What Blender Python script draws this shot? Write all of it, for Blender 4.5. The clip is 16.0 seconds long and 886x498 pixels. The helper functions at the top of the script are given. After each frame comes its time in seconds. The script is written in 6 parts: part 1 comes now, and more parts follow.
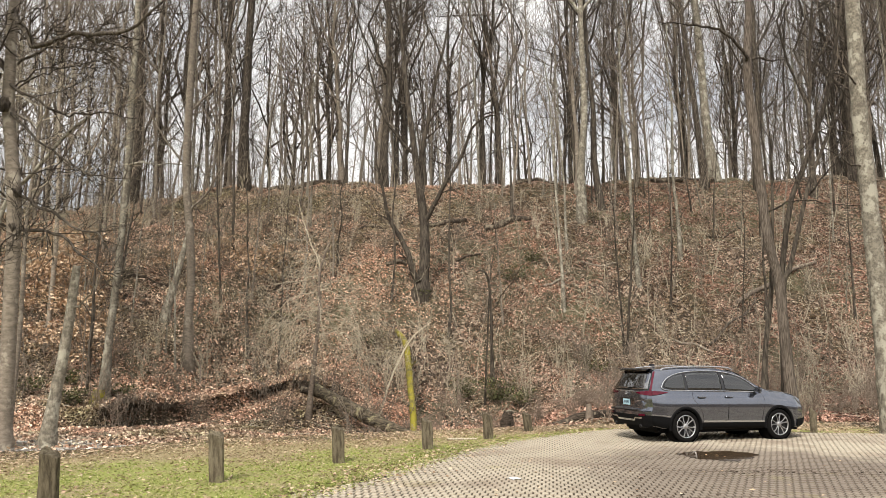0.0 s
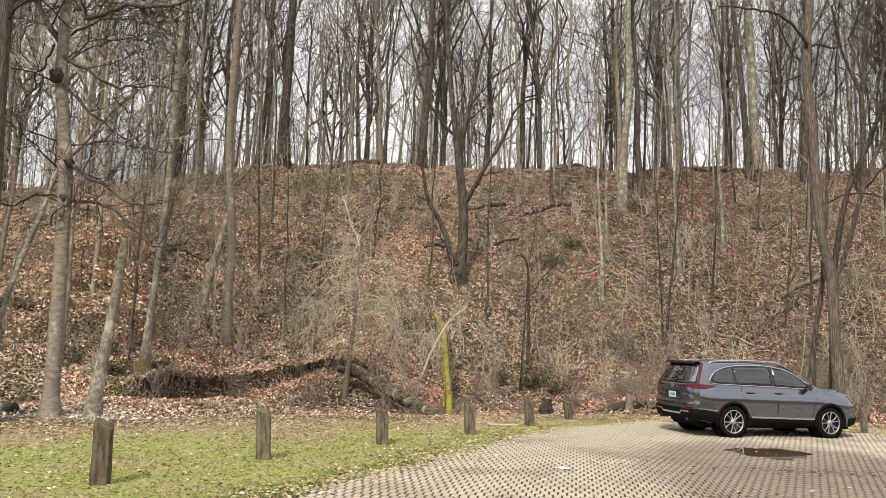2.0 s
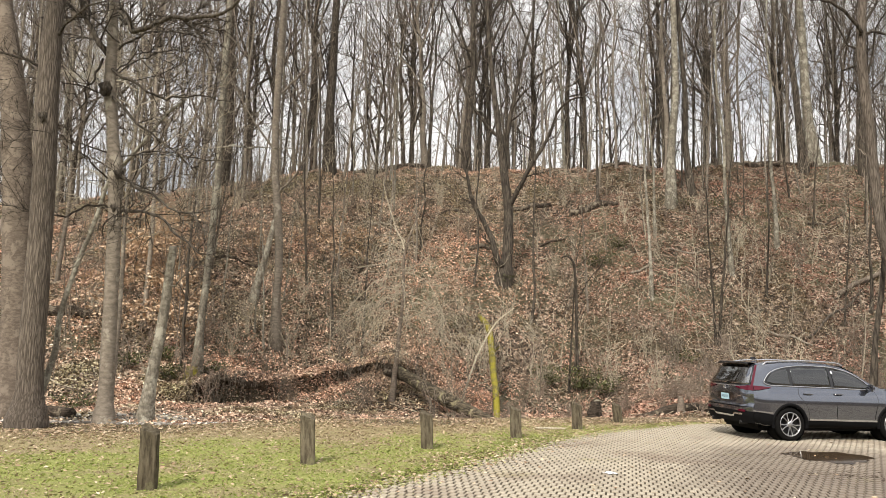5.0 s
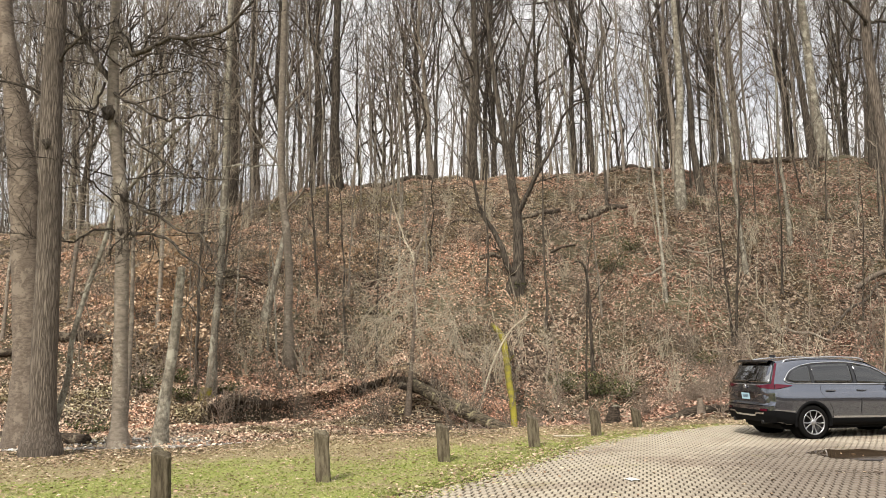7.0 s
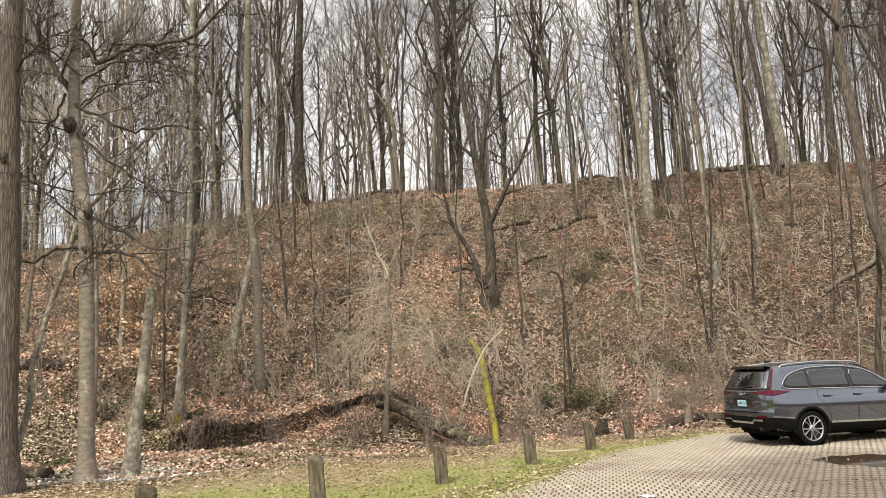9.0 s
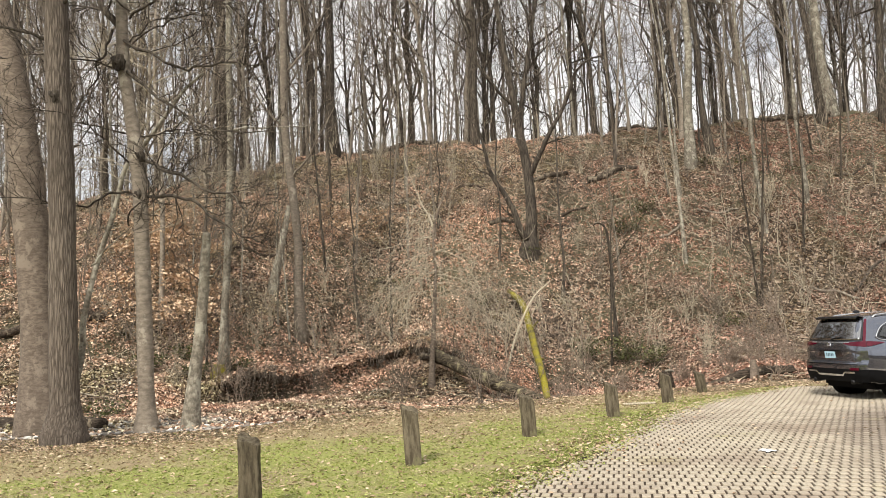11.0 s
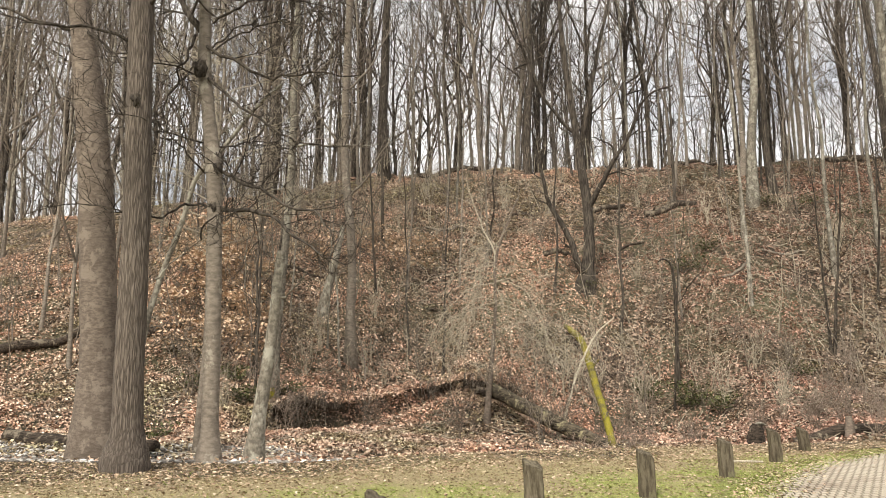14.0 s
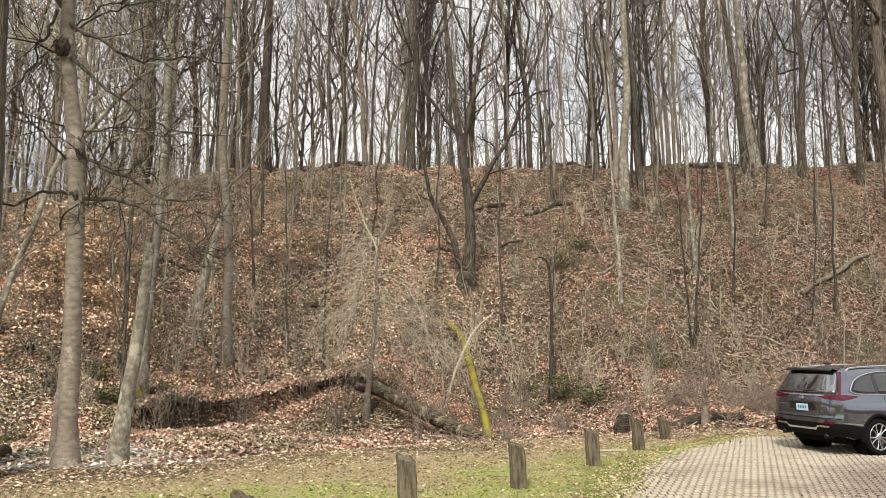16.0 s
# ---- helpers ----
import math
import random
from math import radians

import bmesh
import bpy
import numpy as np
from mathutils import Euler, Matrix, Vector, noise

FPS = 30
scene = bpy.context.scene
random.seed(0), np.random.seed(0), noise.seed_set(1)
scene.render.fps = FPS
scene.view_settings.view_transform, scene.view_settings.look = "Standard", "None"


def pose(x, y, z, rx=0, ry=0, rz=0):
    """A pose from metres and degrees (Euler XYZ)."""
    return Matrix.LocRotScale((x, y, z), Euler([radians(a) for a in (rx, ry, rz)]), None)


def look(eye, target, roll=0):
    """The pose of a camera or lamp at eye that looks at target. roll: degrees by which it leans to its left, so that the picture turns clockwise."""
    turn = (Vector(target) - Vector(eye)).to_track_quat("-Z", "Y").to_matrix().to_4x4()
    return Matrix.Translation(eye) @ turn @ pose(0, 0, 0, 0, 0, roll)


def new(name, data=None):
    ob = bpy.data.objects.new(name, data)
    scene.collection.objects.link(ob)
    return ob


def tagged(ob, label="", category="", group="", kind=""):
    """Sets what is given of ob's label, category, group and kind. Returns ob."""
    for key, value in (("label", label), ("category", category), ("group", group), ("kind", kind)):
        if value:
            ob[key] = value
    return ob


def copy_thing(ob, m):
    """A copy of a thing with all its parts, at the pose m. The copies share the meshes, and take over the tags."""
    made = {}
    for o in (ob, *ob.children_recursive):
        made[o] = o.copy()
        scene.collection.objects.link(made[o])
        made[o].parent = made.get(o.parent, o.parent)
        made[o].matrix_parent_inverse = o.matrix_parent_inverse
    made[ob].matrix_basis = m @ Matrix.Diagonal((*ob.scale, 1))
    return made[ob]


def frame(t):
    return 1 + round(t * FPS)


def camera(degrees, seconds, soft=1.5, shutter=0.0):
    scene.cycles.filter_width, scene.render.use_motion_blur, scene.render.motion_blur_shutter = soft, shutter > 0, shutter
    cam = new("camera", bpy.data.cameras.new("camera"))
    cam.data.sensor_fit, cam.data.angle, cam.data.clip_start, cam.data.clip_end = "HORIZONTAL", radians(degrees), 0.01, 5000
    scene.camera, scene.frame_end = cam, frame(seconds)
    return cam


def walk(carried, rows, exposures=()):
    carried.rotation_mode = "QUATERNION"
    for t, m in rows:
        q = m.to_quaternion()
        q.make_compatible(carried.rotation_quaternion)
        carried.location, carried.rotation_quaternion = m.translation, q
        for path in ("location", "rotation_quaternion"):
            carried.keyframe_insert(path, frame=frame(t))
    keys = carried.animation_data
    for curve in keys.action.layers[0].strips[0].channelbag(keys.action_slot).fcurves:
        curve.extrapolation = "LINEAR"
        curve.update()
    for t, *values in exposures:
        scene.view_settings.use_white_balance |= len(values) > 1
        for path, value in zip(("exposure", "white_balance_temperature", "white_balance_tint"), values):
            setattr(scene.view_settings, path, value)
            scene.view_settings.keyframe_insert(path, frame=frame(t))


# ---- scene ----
cam = camera(61.0, 16.0, soft=0.75)
PATH = [
    (0, (-0.042, 0.083, 1.733), (-0.112, 2.059, 2.03), 0.0),
    (0.5, (-0.161, 0.202, 1.723), (-0.252, 2.179, 2.01), 0.5),
    (1, (-0.217, 0.253, 1.717), (-0.335, 2.231, 1.988), 1.1),
    (1.5, (-0.269, 0.279, 1.738), (-0.41, 2.258, 1.995), 1.6),
    (2, (-0.374, 0.282, 1.753), (-0.528, 2.26, 2.004), 2.1),
    (2.5, (-0.386, 0.304, 1.737), (-0.552, 2.281, 1.987), 2.6),
    (3, (-0.373, 0.319, 1.754), (-0.553, 2.295, 2.007), 2.9),
    (3.5, (-0.341, 0.393, 1.729), (-0.545, 2.367, 1.983), 2.9),
    (4, (-0.318, 0.394, 1.756), (-0.558, 2.363, 2.007), 2.7),
    (6.5, (-0.27, 0.478, 1.766), (-0.581, 2.435, 2.037), -0.2),
    (7, (-0.272, 0.564, 1.749), (-0.579, 2.52, 2.033), -0.8),
    (7.5, (-0.341, 0.614, 1.72), (-0.626, 2.571, 2.02), -1.0),
    (8, (-0.511, 0.696, 1.76), (-0.754, 2.655, 2.082), -1.5),
    (8.2, (-0.587, 0.778, 1.784), (-0.815, 2.737, 2.115), -1.8),
    (10.3, (-1.548, 1.572, 1.734), (-1.751, 3.546, 1.985), -3.1),
    (10.5, (-1.701, 1.639, 1.734), (-1.918, 3.614, 1.968), -2.9),
    (11, (-2.033, 1.786, 1.684), (-2.287, 3.759, 1.893), -2.4),
    (11.5, (-2.424, 2.011, 1.713), (-2.704, 3.98, 1.921), -2.4),
    (12, (-2.845, 2.108, 1.731), (-3.146, 4.07, 1.973), -2.5),
    (12.5, (-3.141, 2.329, 1.719), (-3.462, 4.282, 2.001), -2.3),
    (13, (-3.374, 2.605, 1.834), (-3.713, 4.548, 2.163), -1.6),
    (13.5, (-3.408, 2.718, 1.839), (-3.774, 4.654, 2.184), -0.3),
    (14, (-3.367, 2.662, 1.866), (-3.692, 4.615, 2.147), 0.6),
    (14.5, (-3.347, 2.685, 1.862), (-3.582, 4.655, 2.112), 0.5),
    (15, (-3.317, 2.667, 1.891), (-3.448, 4.646, 2.144), 0.3),
    (15.5, (-3.296, 2.698, 1.879), (-3.351, 4.68, 2.144), 0.2),
    (16, (-3.289, 2.7, 1.858), (-3.308, 4.681, 2.131), 0.2),
]
walk(cam, [(t, look(eye, target, roll)) for t, eye, target, roll in PATH], [(0, 0.52), (16, 0.56)])

# ---- light: a bright overcast sky with broken cloud ----
world = bpy.data.worlds.new("overcast_sky")
scene.world = world
world.use_nodes = True
wn, wl = world.node_tree.nodes, world.node_tree.links
wn.clear()
w_out, w_bg = wn.new("ShaderNodeOutputWorld"), wn.new("ShaderNodeBackground")
w_sky = wn.new("ShaderNodeTexSky")
w_sky.sky_type, w_sky.sun_disc = "NISHITA", False
w_sky.sun_elevation, w_sky.sun_rotation = radians(44), radians(197)
w_gain = wn.new("ShaderNodeVectorMath")
w_gain.operation = "SCALE"
w_gain.inputs[3].default_value = 0.11
w_coord, w_map, w_noise, w_ramp, w_mix = (wn.new(k) for k in ("ShaderNodeTexCoord", "ShaderNodeMapping", "ShaderNodeTexNoise", "ShaderNodeValToRGB", "ShaderNodeMix"))
w_map.inputs["Scale"].default_value = (2.2, 2.2, 5.0)
w_noise.inputs["Scale"].default_value, w_noise.inputs["Detail"].default_value = 1.6, 5
w_ramp.color_ramp.elements[0].position, w_ramp.color_ramp.elements[0].color = 0.34, (0.66, 0.67, 0.69, 1)
w_ramp.color_ramp.elements[1].position, w_ramp.color_ramp.elements[1].color = 0.56, (1.06, 1.03, 0.99, 1)
w_mix.data_type = "RGBA"
w_mix.inputs[0].default_value = 0.88
wl.new(w_coord.outputs["Generated"], w_map.inputs["Vector"])
wl.new(w_map.outputs[0], w_noise.inputs["Vector"])
wl.new(w_noise.outputs[0], w_ramp.inputs[0])
wl.new(w_sky.outputs[0], w_gain.inputs[0])
wl.new(w_gain.outputs[0], w_mix.inputs[6])
# an overcast sky is brighter overhead than at the horizon
w_sep, w_rise, w_grad = wn.new("ShaderNodeSeparateXYZ"), wn.new("ShaderNodeMapRange"), wn.new("ShaderNodeVectorMath")
w_rise.inputs[1].default_value, w_rise.inputs[2].default_value, w_rise.inputs[3].default_value, w_rise.inputs[4].default_value = 0.0, 0.9, 0.9, 1.25
w_grad.operation = "SCALE"
wl.new(w_coord.outputs["Generated"], w_sep.inputs[0])
wl.new(w_sep.outputs[2], w_rise.inputs[0])
wl.new(w_ramp.outputs[0], w_grad.inputs[0])
wl.new(w_rise.outputs[0], w_grad.inputs[3])
wl.new(w_grad.outputs[0], w_mix.inputs[7])
wl.new(w_mix.outputs[2], w_bg.inputs[0])
w_bg.inputs[1].default_value = 0.88
wl.new(w_bg.outputs[0], w_out.inputs[0])
sun = new("sun", bpy.data.lights.new("sun", "SUN"))
sun.data.energy, sun.data.angle, sun.data.color = 3.5, radians(12), (1.0, 0.93, 0.83)
sun.matrix_world = look((-14, -26, 44), (0, 20, 0))
scene.view_settings.exposure = 0.0

# ---- materials ----
def mat(name, rough=0.8, metal=0.0):
    m = bpy.data.materials.new(name)
    m.use_nodes = True
    b = m.node_tree.nodes["Principled BSDF"]
    b.inputs["Roughness"].default_value, b.inputs["Metallic"].default_value = rough, metal
    return m, m.node_tree.nodes, m.node_tree.links, b


def place(n, l, scale, kind="Object"):
    """Object coordinates in metres, stretched by scale."""
    c, m = n.new("ShaderNodeTexCoord"), n.new("ShaderNodeMapping")
    m.inputs["Scale"].default_value = scale
    l.new(c.outputs[kind], m.inputs["Vector"])
    return m.outputs[0]


def noise_tex(n, l, vec, scale, detail=4, rough=0.6):
    t = n.new("ShaderNodeTexNoise")
    t.inputs["Scale"].default_value, t.inputs["Detail"].default_value, t.inputs["Roughness"].default_value = scale, detail, rough
    l.new(vec, t.inputs["Vector"])
    return t.outputs[0]


def ramp(n, l, fac, *stops):
    r = n.new("ShaderNodeValToRGB")
    e = r.color_ramp.elements
    while len(e) < len(stops):
        e.new(0.5)
    for k, (p, c) in zip(e, stops):
        k.position, k.color = p, (*c, 1)
    l.new(fac, r.inputs[0])
    return r.outputs[0]


def rescale(n, l, value, low, high):
    r = n.new("ShaderNodeMapRange")
    r.inputs[1].default_value, r.inputs[2].default_value = low, high
    l.new(value, r.inputs[0])
    return r.outputs[0]


def mix(n, l, fac, a, b, blend="MIX"):
    x = n.new("ShaderNodeMix")
    x.data_type, x.blend_type = "RGBA", blend
    for sock, v in ((x.inputs[0], fac), (x.inputs[6], a), (x.inputs[7], b)):
        if isinstance(v, (int, float)):
            sock.default_value = v
        elif isinstance(v, tuple):
            sock.default_value = (*v, 1)
        else:
            l.new(v, sock)
    return x.outputs[2]


def bump(n, l, b, height, strength, distance):
    k = n.new("ShaderNodeBump")
    k.inputs["Strength"].default_value, k.inputs["Distance"].default_value = strength, distance
    l.new(height, k.inputs["Height"])
    l.new(k.outputs[0], b.inputs["Normal"])


def plain(name, colour, rough=0.5, metal=0.0, spread=0.12, scale=30, coat=0.0, shine=0.5):
    """A plain painted, plastic or metal surface with a faint mottle."""
    m, n, l, b = mat(name, rough, metal)
    f = noise_tex(n, l, place(n, l, (1, 1, 1)), scale, 5)
    dark = tuple(c * (1 - spread) for c in colour)
    l.new(ramp(n, l, f, (0.3, dark), (0.7, colour)), b.inputs["Base Color"])
    b.inputs["Coat Weight"].default_value, b.inputs["Specular IOR Level"].default_value = coat, shine
    return m


def bark(name, dark, light, lichen=None, stretch=(9, 9, 1.6), moss=None, amount=0.5, furrows=False, relief=1.0):
    m, n, l, b = mat(name, 0.95)
    b.inputs["Specular IOR Level"].default_value = 0.2
    v = place(n, l, stretch)
    ridges = noise_tex(n, l, v, 2.2, 6, 0.65)
    if furrows:
        # long interlaced plates with dark furrows between them
        bend = n.new("ShaderNodeVectorMath")
        bend.operation, bend.inputs[3].default_value = "SCALE", 0.9
        wander = n.new("ShaderNodeTexNoise")
        wander.inputs["Scale"].default_value, wander.inputs["Detail"].default_value = 1.3, 4
        l.new(v, wander.inputs["Vector"])
        l.new(wander.outputs["Color"], bend.inputs[0])
        moved = n.new("ShaderNodeVectorMath")
        moved.operation = "ADD"
        l.new(v, moved.inputs[0])
        l.new(bend.outputs[0], moved.inputs[1])
        plates = n.new("ShaderNodeTexVoronoi")
        plates.feature, plates.inputs["Scale"].default_value = "DISTANCE_TO_EDGE", 1.5
        l.new(moved.outputs[0], plates.inputs["Vector"])
        deep = ramp(n, l, plates.outputs["Distance"], (0.02, (0, 0, 0)), (0.24, (1, 1, 1)))
        ridges = mix(n, l, 0.45, deep, ramp(n, l, ridges, (0.3, (0, 0, 0)), (0.7, (1, 1, 1))))
        col = ramp(n, l, ridges, (0.12, dark), (0.8, light))
    else:
        col = ramp(n, l, ridges, (0.4, dark), (0.6, light))
    broad = noise_tex(n, l, place(n, l, (1, 1, 0.5)), 0.9, 4)
    col = mix(n, l, ramp(n, l, broad, (0.35, (0, 0, 0)), (0.7, (0.55, 0.55, 0.55))), col, dark)
    if lichen:
        spots = noise_tex(n, l, place(n, l, (1, 1, 0.8)), 3.3, 5, 0.7)
        lo = 0.62 - 0.18 * amount
        col = mix(n, l, ramp(n, l, spots, (lo, (0, 0, 0)), (lo + 0.07, (0.8, 0.8, 0.8))), col, lichen)
    if moss:
        spots = noise_tex(n, l, place(n, l, (1, 1, 1)), 2.1, 5, 0.7)
        col = mix(n, l, ramp(n, l, spots, (0.38, (0, 0, 0)), (0.56, (0.92, 0.92, 0.92))), col, moss)
    info = n.new("ShaderNodeObjectInfo")
    col = mix(n, l, 0.55, col, ramp(n, l, info.outputs["Random"], (0, (0.62, 0.58, 0.55)), (1, (1.25, 1.22, 1.2))), "MULTIPLY")
    l.new(col, b.inputs["Base Color"])
    bump(n, l, b, ridges, relief, 0.05)
    return m


BARK_GREY = bark("bark_grey", (0.15, 0.129, 0.104), (0.265, 0.231, 0.187), (0.35, 0.322, 0.262), stretch=(3, 3, 6), amount=0.35, relief=0.35)
BARK_DARK = bark("bark_dark", (0.03, 0.025, 0.02), (0.132, 0.113, 0.09), stretch=(7, 7, 1.0))
BARK_RIDGED = bark("bark_ridged", (0.07, 0.058, 0.047), (0.235, 0.2, 0.165), stretch=(17, 17, 1.4), furrows=True, relief=0.6)
BARK_PALE = bark("bark_pale", (0.12, 0.108, 0.086), (0.28, 0.258, 0.208), (0.37, 0.36, 0.295), stretch=(6, 6, 5), amount=0.6, relief=0.5)
BARK_PATCHY = bark("bark_patchy", (0.125, 0.102, 0.081), (0.22, 0.182, 0.146), (0.26, 0.22, 0.178), stretch=(4, 4, 9), amount=0.5, relief=0.4)
BARK_MOSSY = bark("bark_mossy", (0.07, 0.06, 0.03), (0.19, 0.16, 0.1), moss=(0.27, 0.24, 0.03))
TWIG = bark("twig", (0.12, 0.1, 0.08), (0.34, 0.29, 0.235), stretch=(20, 20, 6))
TWIG_TAN = bark("twig_tan", (0.36, 0.32, 0.24), (0.64, 0.58, 0.46), stretch=(20, 20, 6))
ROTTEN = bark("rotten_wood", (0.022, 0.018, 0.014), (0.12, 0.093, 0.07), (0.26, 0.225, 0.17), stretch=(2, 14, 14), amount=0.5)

LOG_BARK = bark("log_bark", (0.03, 0.025, 0.019), (0.17, 0.143, 0.1), (0.36, 0.33, 0.2), stretch=(3, 3, 9), amount=0.3)


def ground_material():
    """Leaf litter, soil, grass and creek gravel, laid out by the sheet's three zone weights."""
    m, n, l, b = mat("ground_cover", 0.95)
    b.inputs["Specular IOR Level"].default_value = 0.15
    v = place(n, l, (1, 1, 1))
    zone = n.new("ShaderNodeAttribute")
    zone.attribute_name = "zone"
    sep = n.new("ShaderNodeSeparateColor")
    l.new(zone.outputs["Color"], sep.inputs[0])
    cells = n.new("ShaderNodeTexVoronoi")
    cells.inputs["Scale"].default_value, cells.inputs["Randomness"].default_value = 9.0, 1.0
    warp = n.new("ShaderNodeVectorMath")
    warp.operation = "ADD"
    soft = n.new("ShaderNodeTexNoise")
    soft.inputs["Scale"].default_value = 14
    l.new(v, soft.inputs["Vector"])
    l.new(v, warp.inputs[0])
    shrink = n.new("ShaderNodeVectorMath")
    shrink.operation, shrink.inputs[3].default_value = "SCALE", 0.09
    l.new(soft.outputs["Color"], shrink.inputs[0])
    l.new(shrink.outputs[0], warp.inputs[1])
    l.new(warp.outputs[0], cells.inputs["Vector"])
    pick = n.new("ShaderNodeSeparateColor")
    l.new(cells.outputs["Color"], pick.inputs[0])
    leaf = ramp(n, l, pick.outputs[0], (0.0, (0.02, 0.015, 0.011)), (0.35, (0.048, 0.036, 0.026)), (0.65, (0.11, 0.08, 0.058)),
                (0.82, (0.26, 0.195, 0.144)), (1.0, (0.42, 0.335, 0.26)))
    broad = noise_tex(n, l, v, 0.42, 6, 0.7)
    leaf = mix(n, l, ramp(n, l, broad, (0.46, (0, 0, 0)), (0.62, (0.6, 0.6, 0.6))), leaf, (0.06, 0.05, 0.033))
    green = noise_tex(n, l, v, 0.23, 6, 0.7)
    leaf = mix(n, l, ramp(n, l, green, (0.46, (0, 0, 0)), (0.62, (0.75, 0.75, 0.75))), leaf, (0.085, 0.08, 0.046))
    blades = noise_tex(n, l, place(n, l, (1, 1, 1)), 38, 6, 0.75)
    grass = ramp(n, l, blades, (0.28, (0.12, 0.14, 0.035)), (0.5, (0.25, 0.27, 0.08)), (0.72, (0.46, 0.44, 0.21)))
    worn = noise_tex(n, l, v, 0.8, 6, 0.7)
    straw = ramp(n, l, blades, (0.3, (0.15, 0.108, 0.066)), (0.7, (0.44, 0.36, 0.22)))
    grass = mix(n, l, ramp(n, l, worn, (0.46, (0, 0, 0)), (0.6, (0.8, 0.8, 0.8))), grass, straw)
    grass = mix(n, l, zone.outputs["Alpha"], grass, straw)
    soil = ramp(n, l, noise_tex(n, l, v, 11, 8, 0.7), (0.3, (0.026, 0.02, 0.015)), (0.7, (0.11, 0.084, 0.062)))
    col = mix(n, l, sep.outputs[0], leaf, grass)
    col = mix(n, l, sep.outputs[1], col, soil)
    gravel = n.new("ShaderNodeTexVoronoi")
    gravel.inputs["Scale"].default_value = 7.0
    l.new(v, gravel.inputs["Vector"])
    gp = n.new("ShaderNodeSeparateColor")
    l.new(gravel.outputs["Color"], gp.inputs[0])
    stones = ramp(n, l, gp.outputs[0], (0, (0.05, 0.043, 0.035)), (0.6, (0.13, 0.115, 0.098)), (1, (0.34, 0.32, 0.29)))
    col = mix(n, l, sep.outputs[2], col, stones)
    l.new(col, b.inputs["Base Color"])
    high = mix(n, l, 0.5, cells.outputs["Distance"], blades)
    bump(n, l, b, high, 0.8, 0.06)
    return m


GROUND = ground_material()

# ---- the ground: car park, creek and wooded hill in one sheet ----
def ease(a, b, v):
    k = np.clip((v - a) / (b - a), 0, 1)
    return k * k * (3 - 2 * k)


def lip(x):
    """Where the level ground breaks off towards the creek."""
    return np.interp(x, (-60, -14, -9, -7, -5.5, -2.2, 2.7, 9, 60), (13, 14.8, 15.8, 16.7, 17.5, 19.1, 21.6, 22.5, 22.5))


def bank(x):
    """The foot of the hill, with its eroded bank in the creek's bend."""
    return np.interp(x, (-60, -20, -14, -11.7, -10, -8.6, -6, -4, 0, 4, 10, 60), (20, 21.5, 25, 27.6, 29.8, 31.4, 30.6, 30, 31, 31, 31.5, 32))


def crest(x):
    return np.interp(x, (-80, -40, -15, 0, 10, 60), (44, 46, 48.5, 50, 52.5, 56)), np.interp(x, (-80, -40, -25, -15, 0, 10, 60), (9, 10.2, 11.7, 13.4, 13.8, 14.5, 16))


def lot_edge(y):
    """The paving's edge towards the grass."""
    return np.interp(y, (-30, -3, 2, 6, 10, 13.1, 15.6, 17.6, 19.4, 20.5), (-16, -8, -6.0, -4.4, -2.6, -1.3, -0.41, 0.83, 2.33, 3.4))


def lot_back(x):
    return np.interp(x, (2, 3.4, 6, 9, 14, 40), (19.2, 20.4, 20.5, 19.4, 18.6, 18))


def rough_noise(x, y):
    return (np.sin(1.3 * x + 0.7 * y + 1) * np.sin(0.9 * y - 0.4 * x) + 0.6 * np.sin(2.9 * x - 1.7 * y) * np.sin(2.3 * y + 1.1 * x + 2)
            + 0.35 * np.sin(5.3 * x + 3.1 * y) * np.sin(4.7 * y - 2.2 * x))


def height(x, y):
    x, y = np.asarray(x, float), np.asarray(y, float)
    s, d = y - lip(x), y - bank(x)
    floor_z = np.interp(x, (-60, -13, -9, -4, 1, 3.5), (-0.45, -0.45, -0.6, -0.95, -0.85, 0))
    west = ease(-6, -8.5, x)
    z = (1 - west) * floor_z * ease(0, 1.6, s) + west * (-0.13 * ease(-4.5, 0.2, s) + (floor_z + 0.13) * ease(0.4, 2.4, s))
    z = z + 1.15 * np.exp(-((x + 6.6) / 2.6) ** 2) * ease(27.5, 31, y)
    z = z + 0.35 * ease(2, 5, x) * ease(0, 9, s)
    z = z + np.interp(x, (-20, -13.4, -12, -10.5, -8.6, -6, -3, 0), (0, 0.35, 0.75, 0.6, 0.55, 0.5, 0.3, 0)) * ease(-0.2, 0.8, d)
    z = z - 0.4 * np.exp(-((x + 11.9) / 1.5) ** 2) * ease(-2.2, -0.2, d) * ease(0.3, 0.0, d)
    cy, cz = crest(x)
    u = d / (cy - bank(x))
    rise = np.interp(u, (0, 0.163, 0.3, 0.416, 0.71, 0.9, 1.0, 1.08, 4), (0, 0.092, 0.254, 0.394, 0.718, 0.92, 0.985, 1.0, 0.95))
    z = z + (cz - z) * rise
    # unseen rise to the south, added to darken reflections in the car's flank
    z = z + 13 * ease(-20, -62, y)
    z = z + rough_noise(x * 0.55, y * 0.55) * 0.22 * ease(0, 8, d) + rough_noise(x * 1.05 + 3, y * 1.25) * 0.11 * ease(1, 6, d) + rough_noise(x * 1.7, y * 1.7) * 0.05 * ease(0.2, 2, s)
    return z


def in_lot(x, y):
    return (x > lot_edge(y)) & (y < lot_back(x))


def at_ground(x, y):
    return float(height(x, y))


def span(near, far, step, grow):
    v, out = near, []
    while v < far:
        out.append(v)
        step *= grow
        v += step
    return out


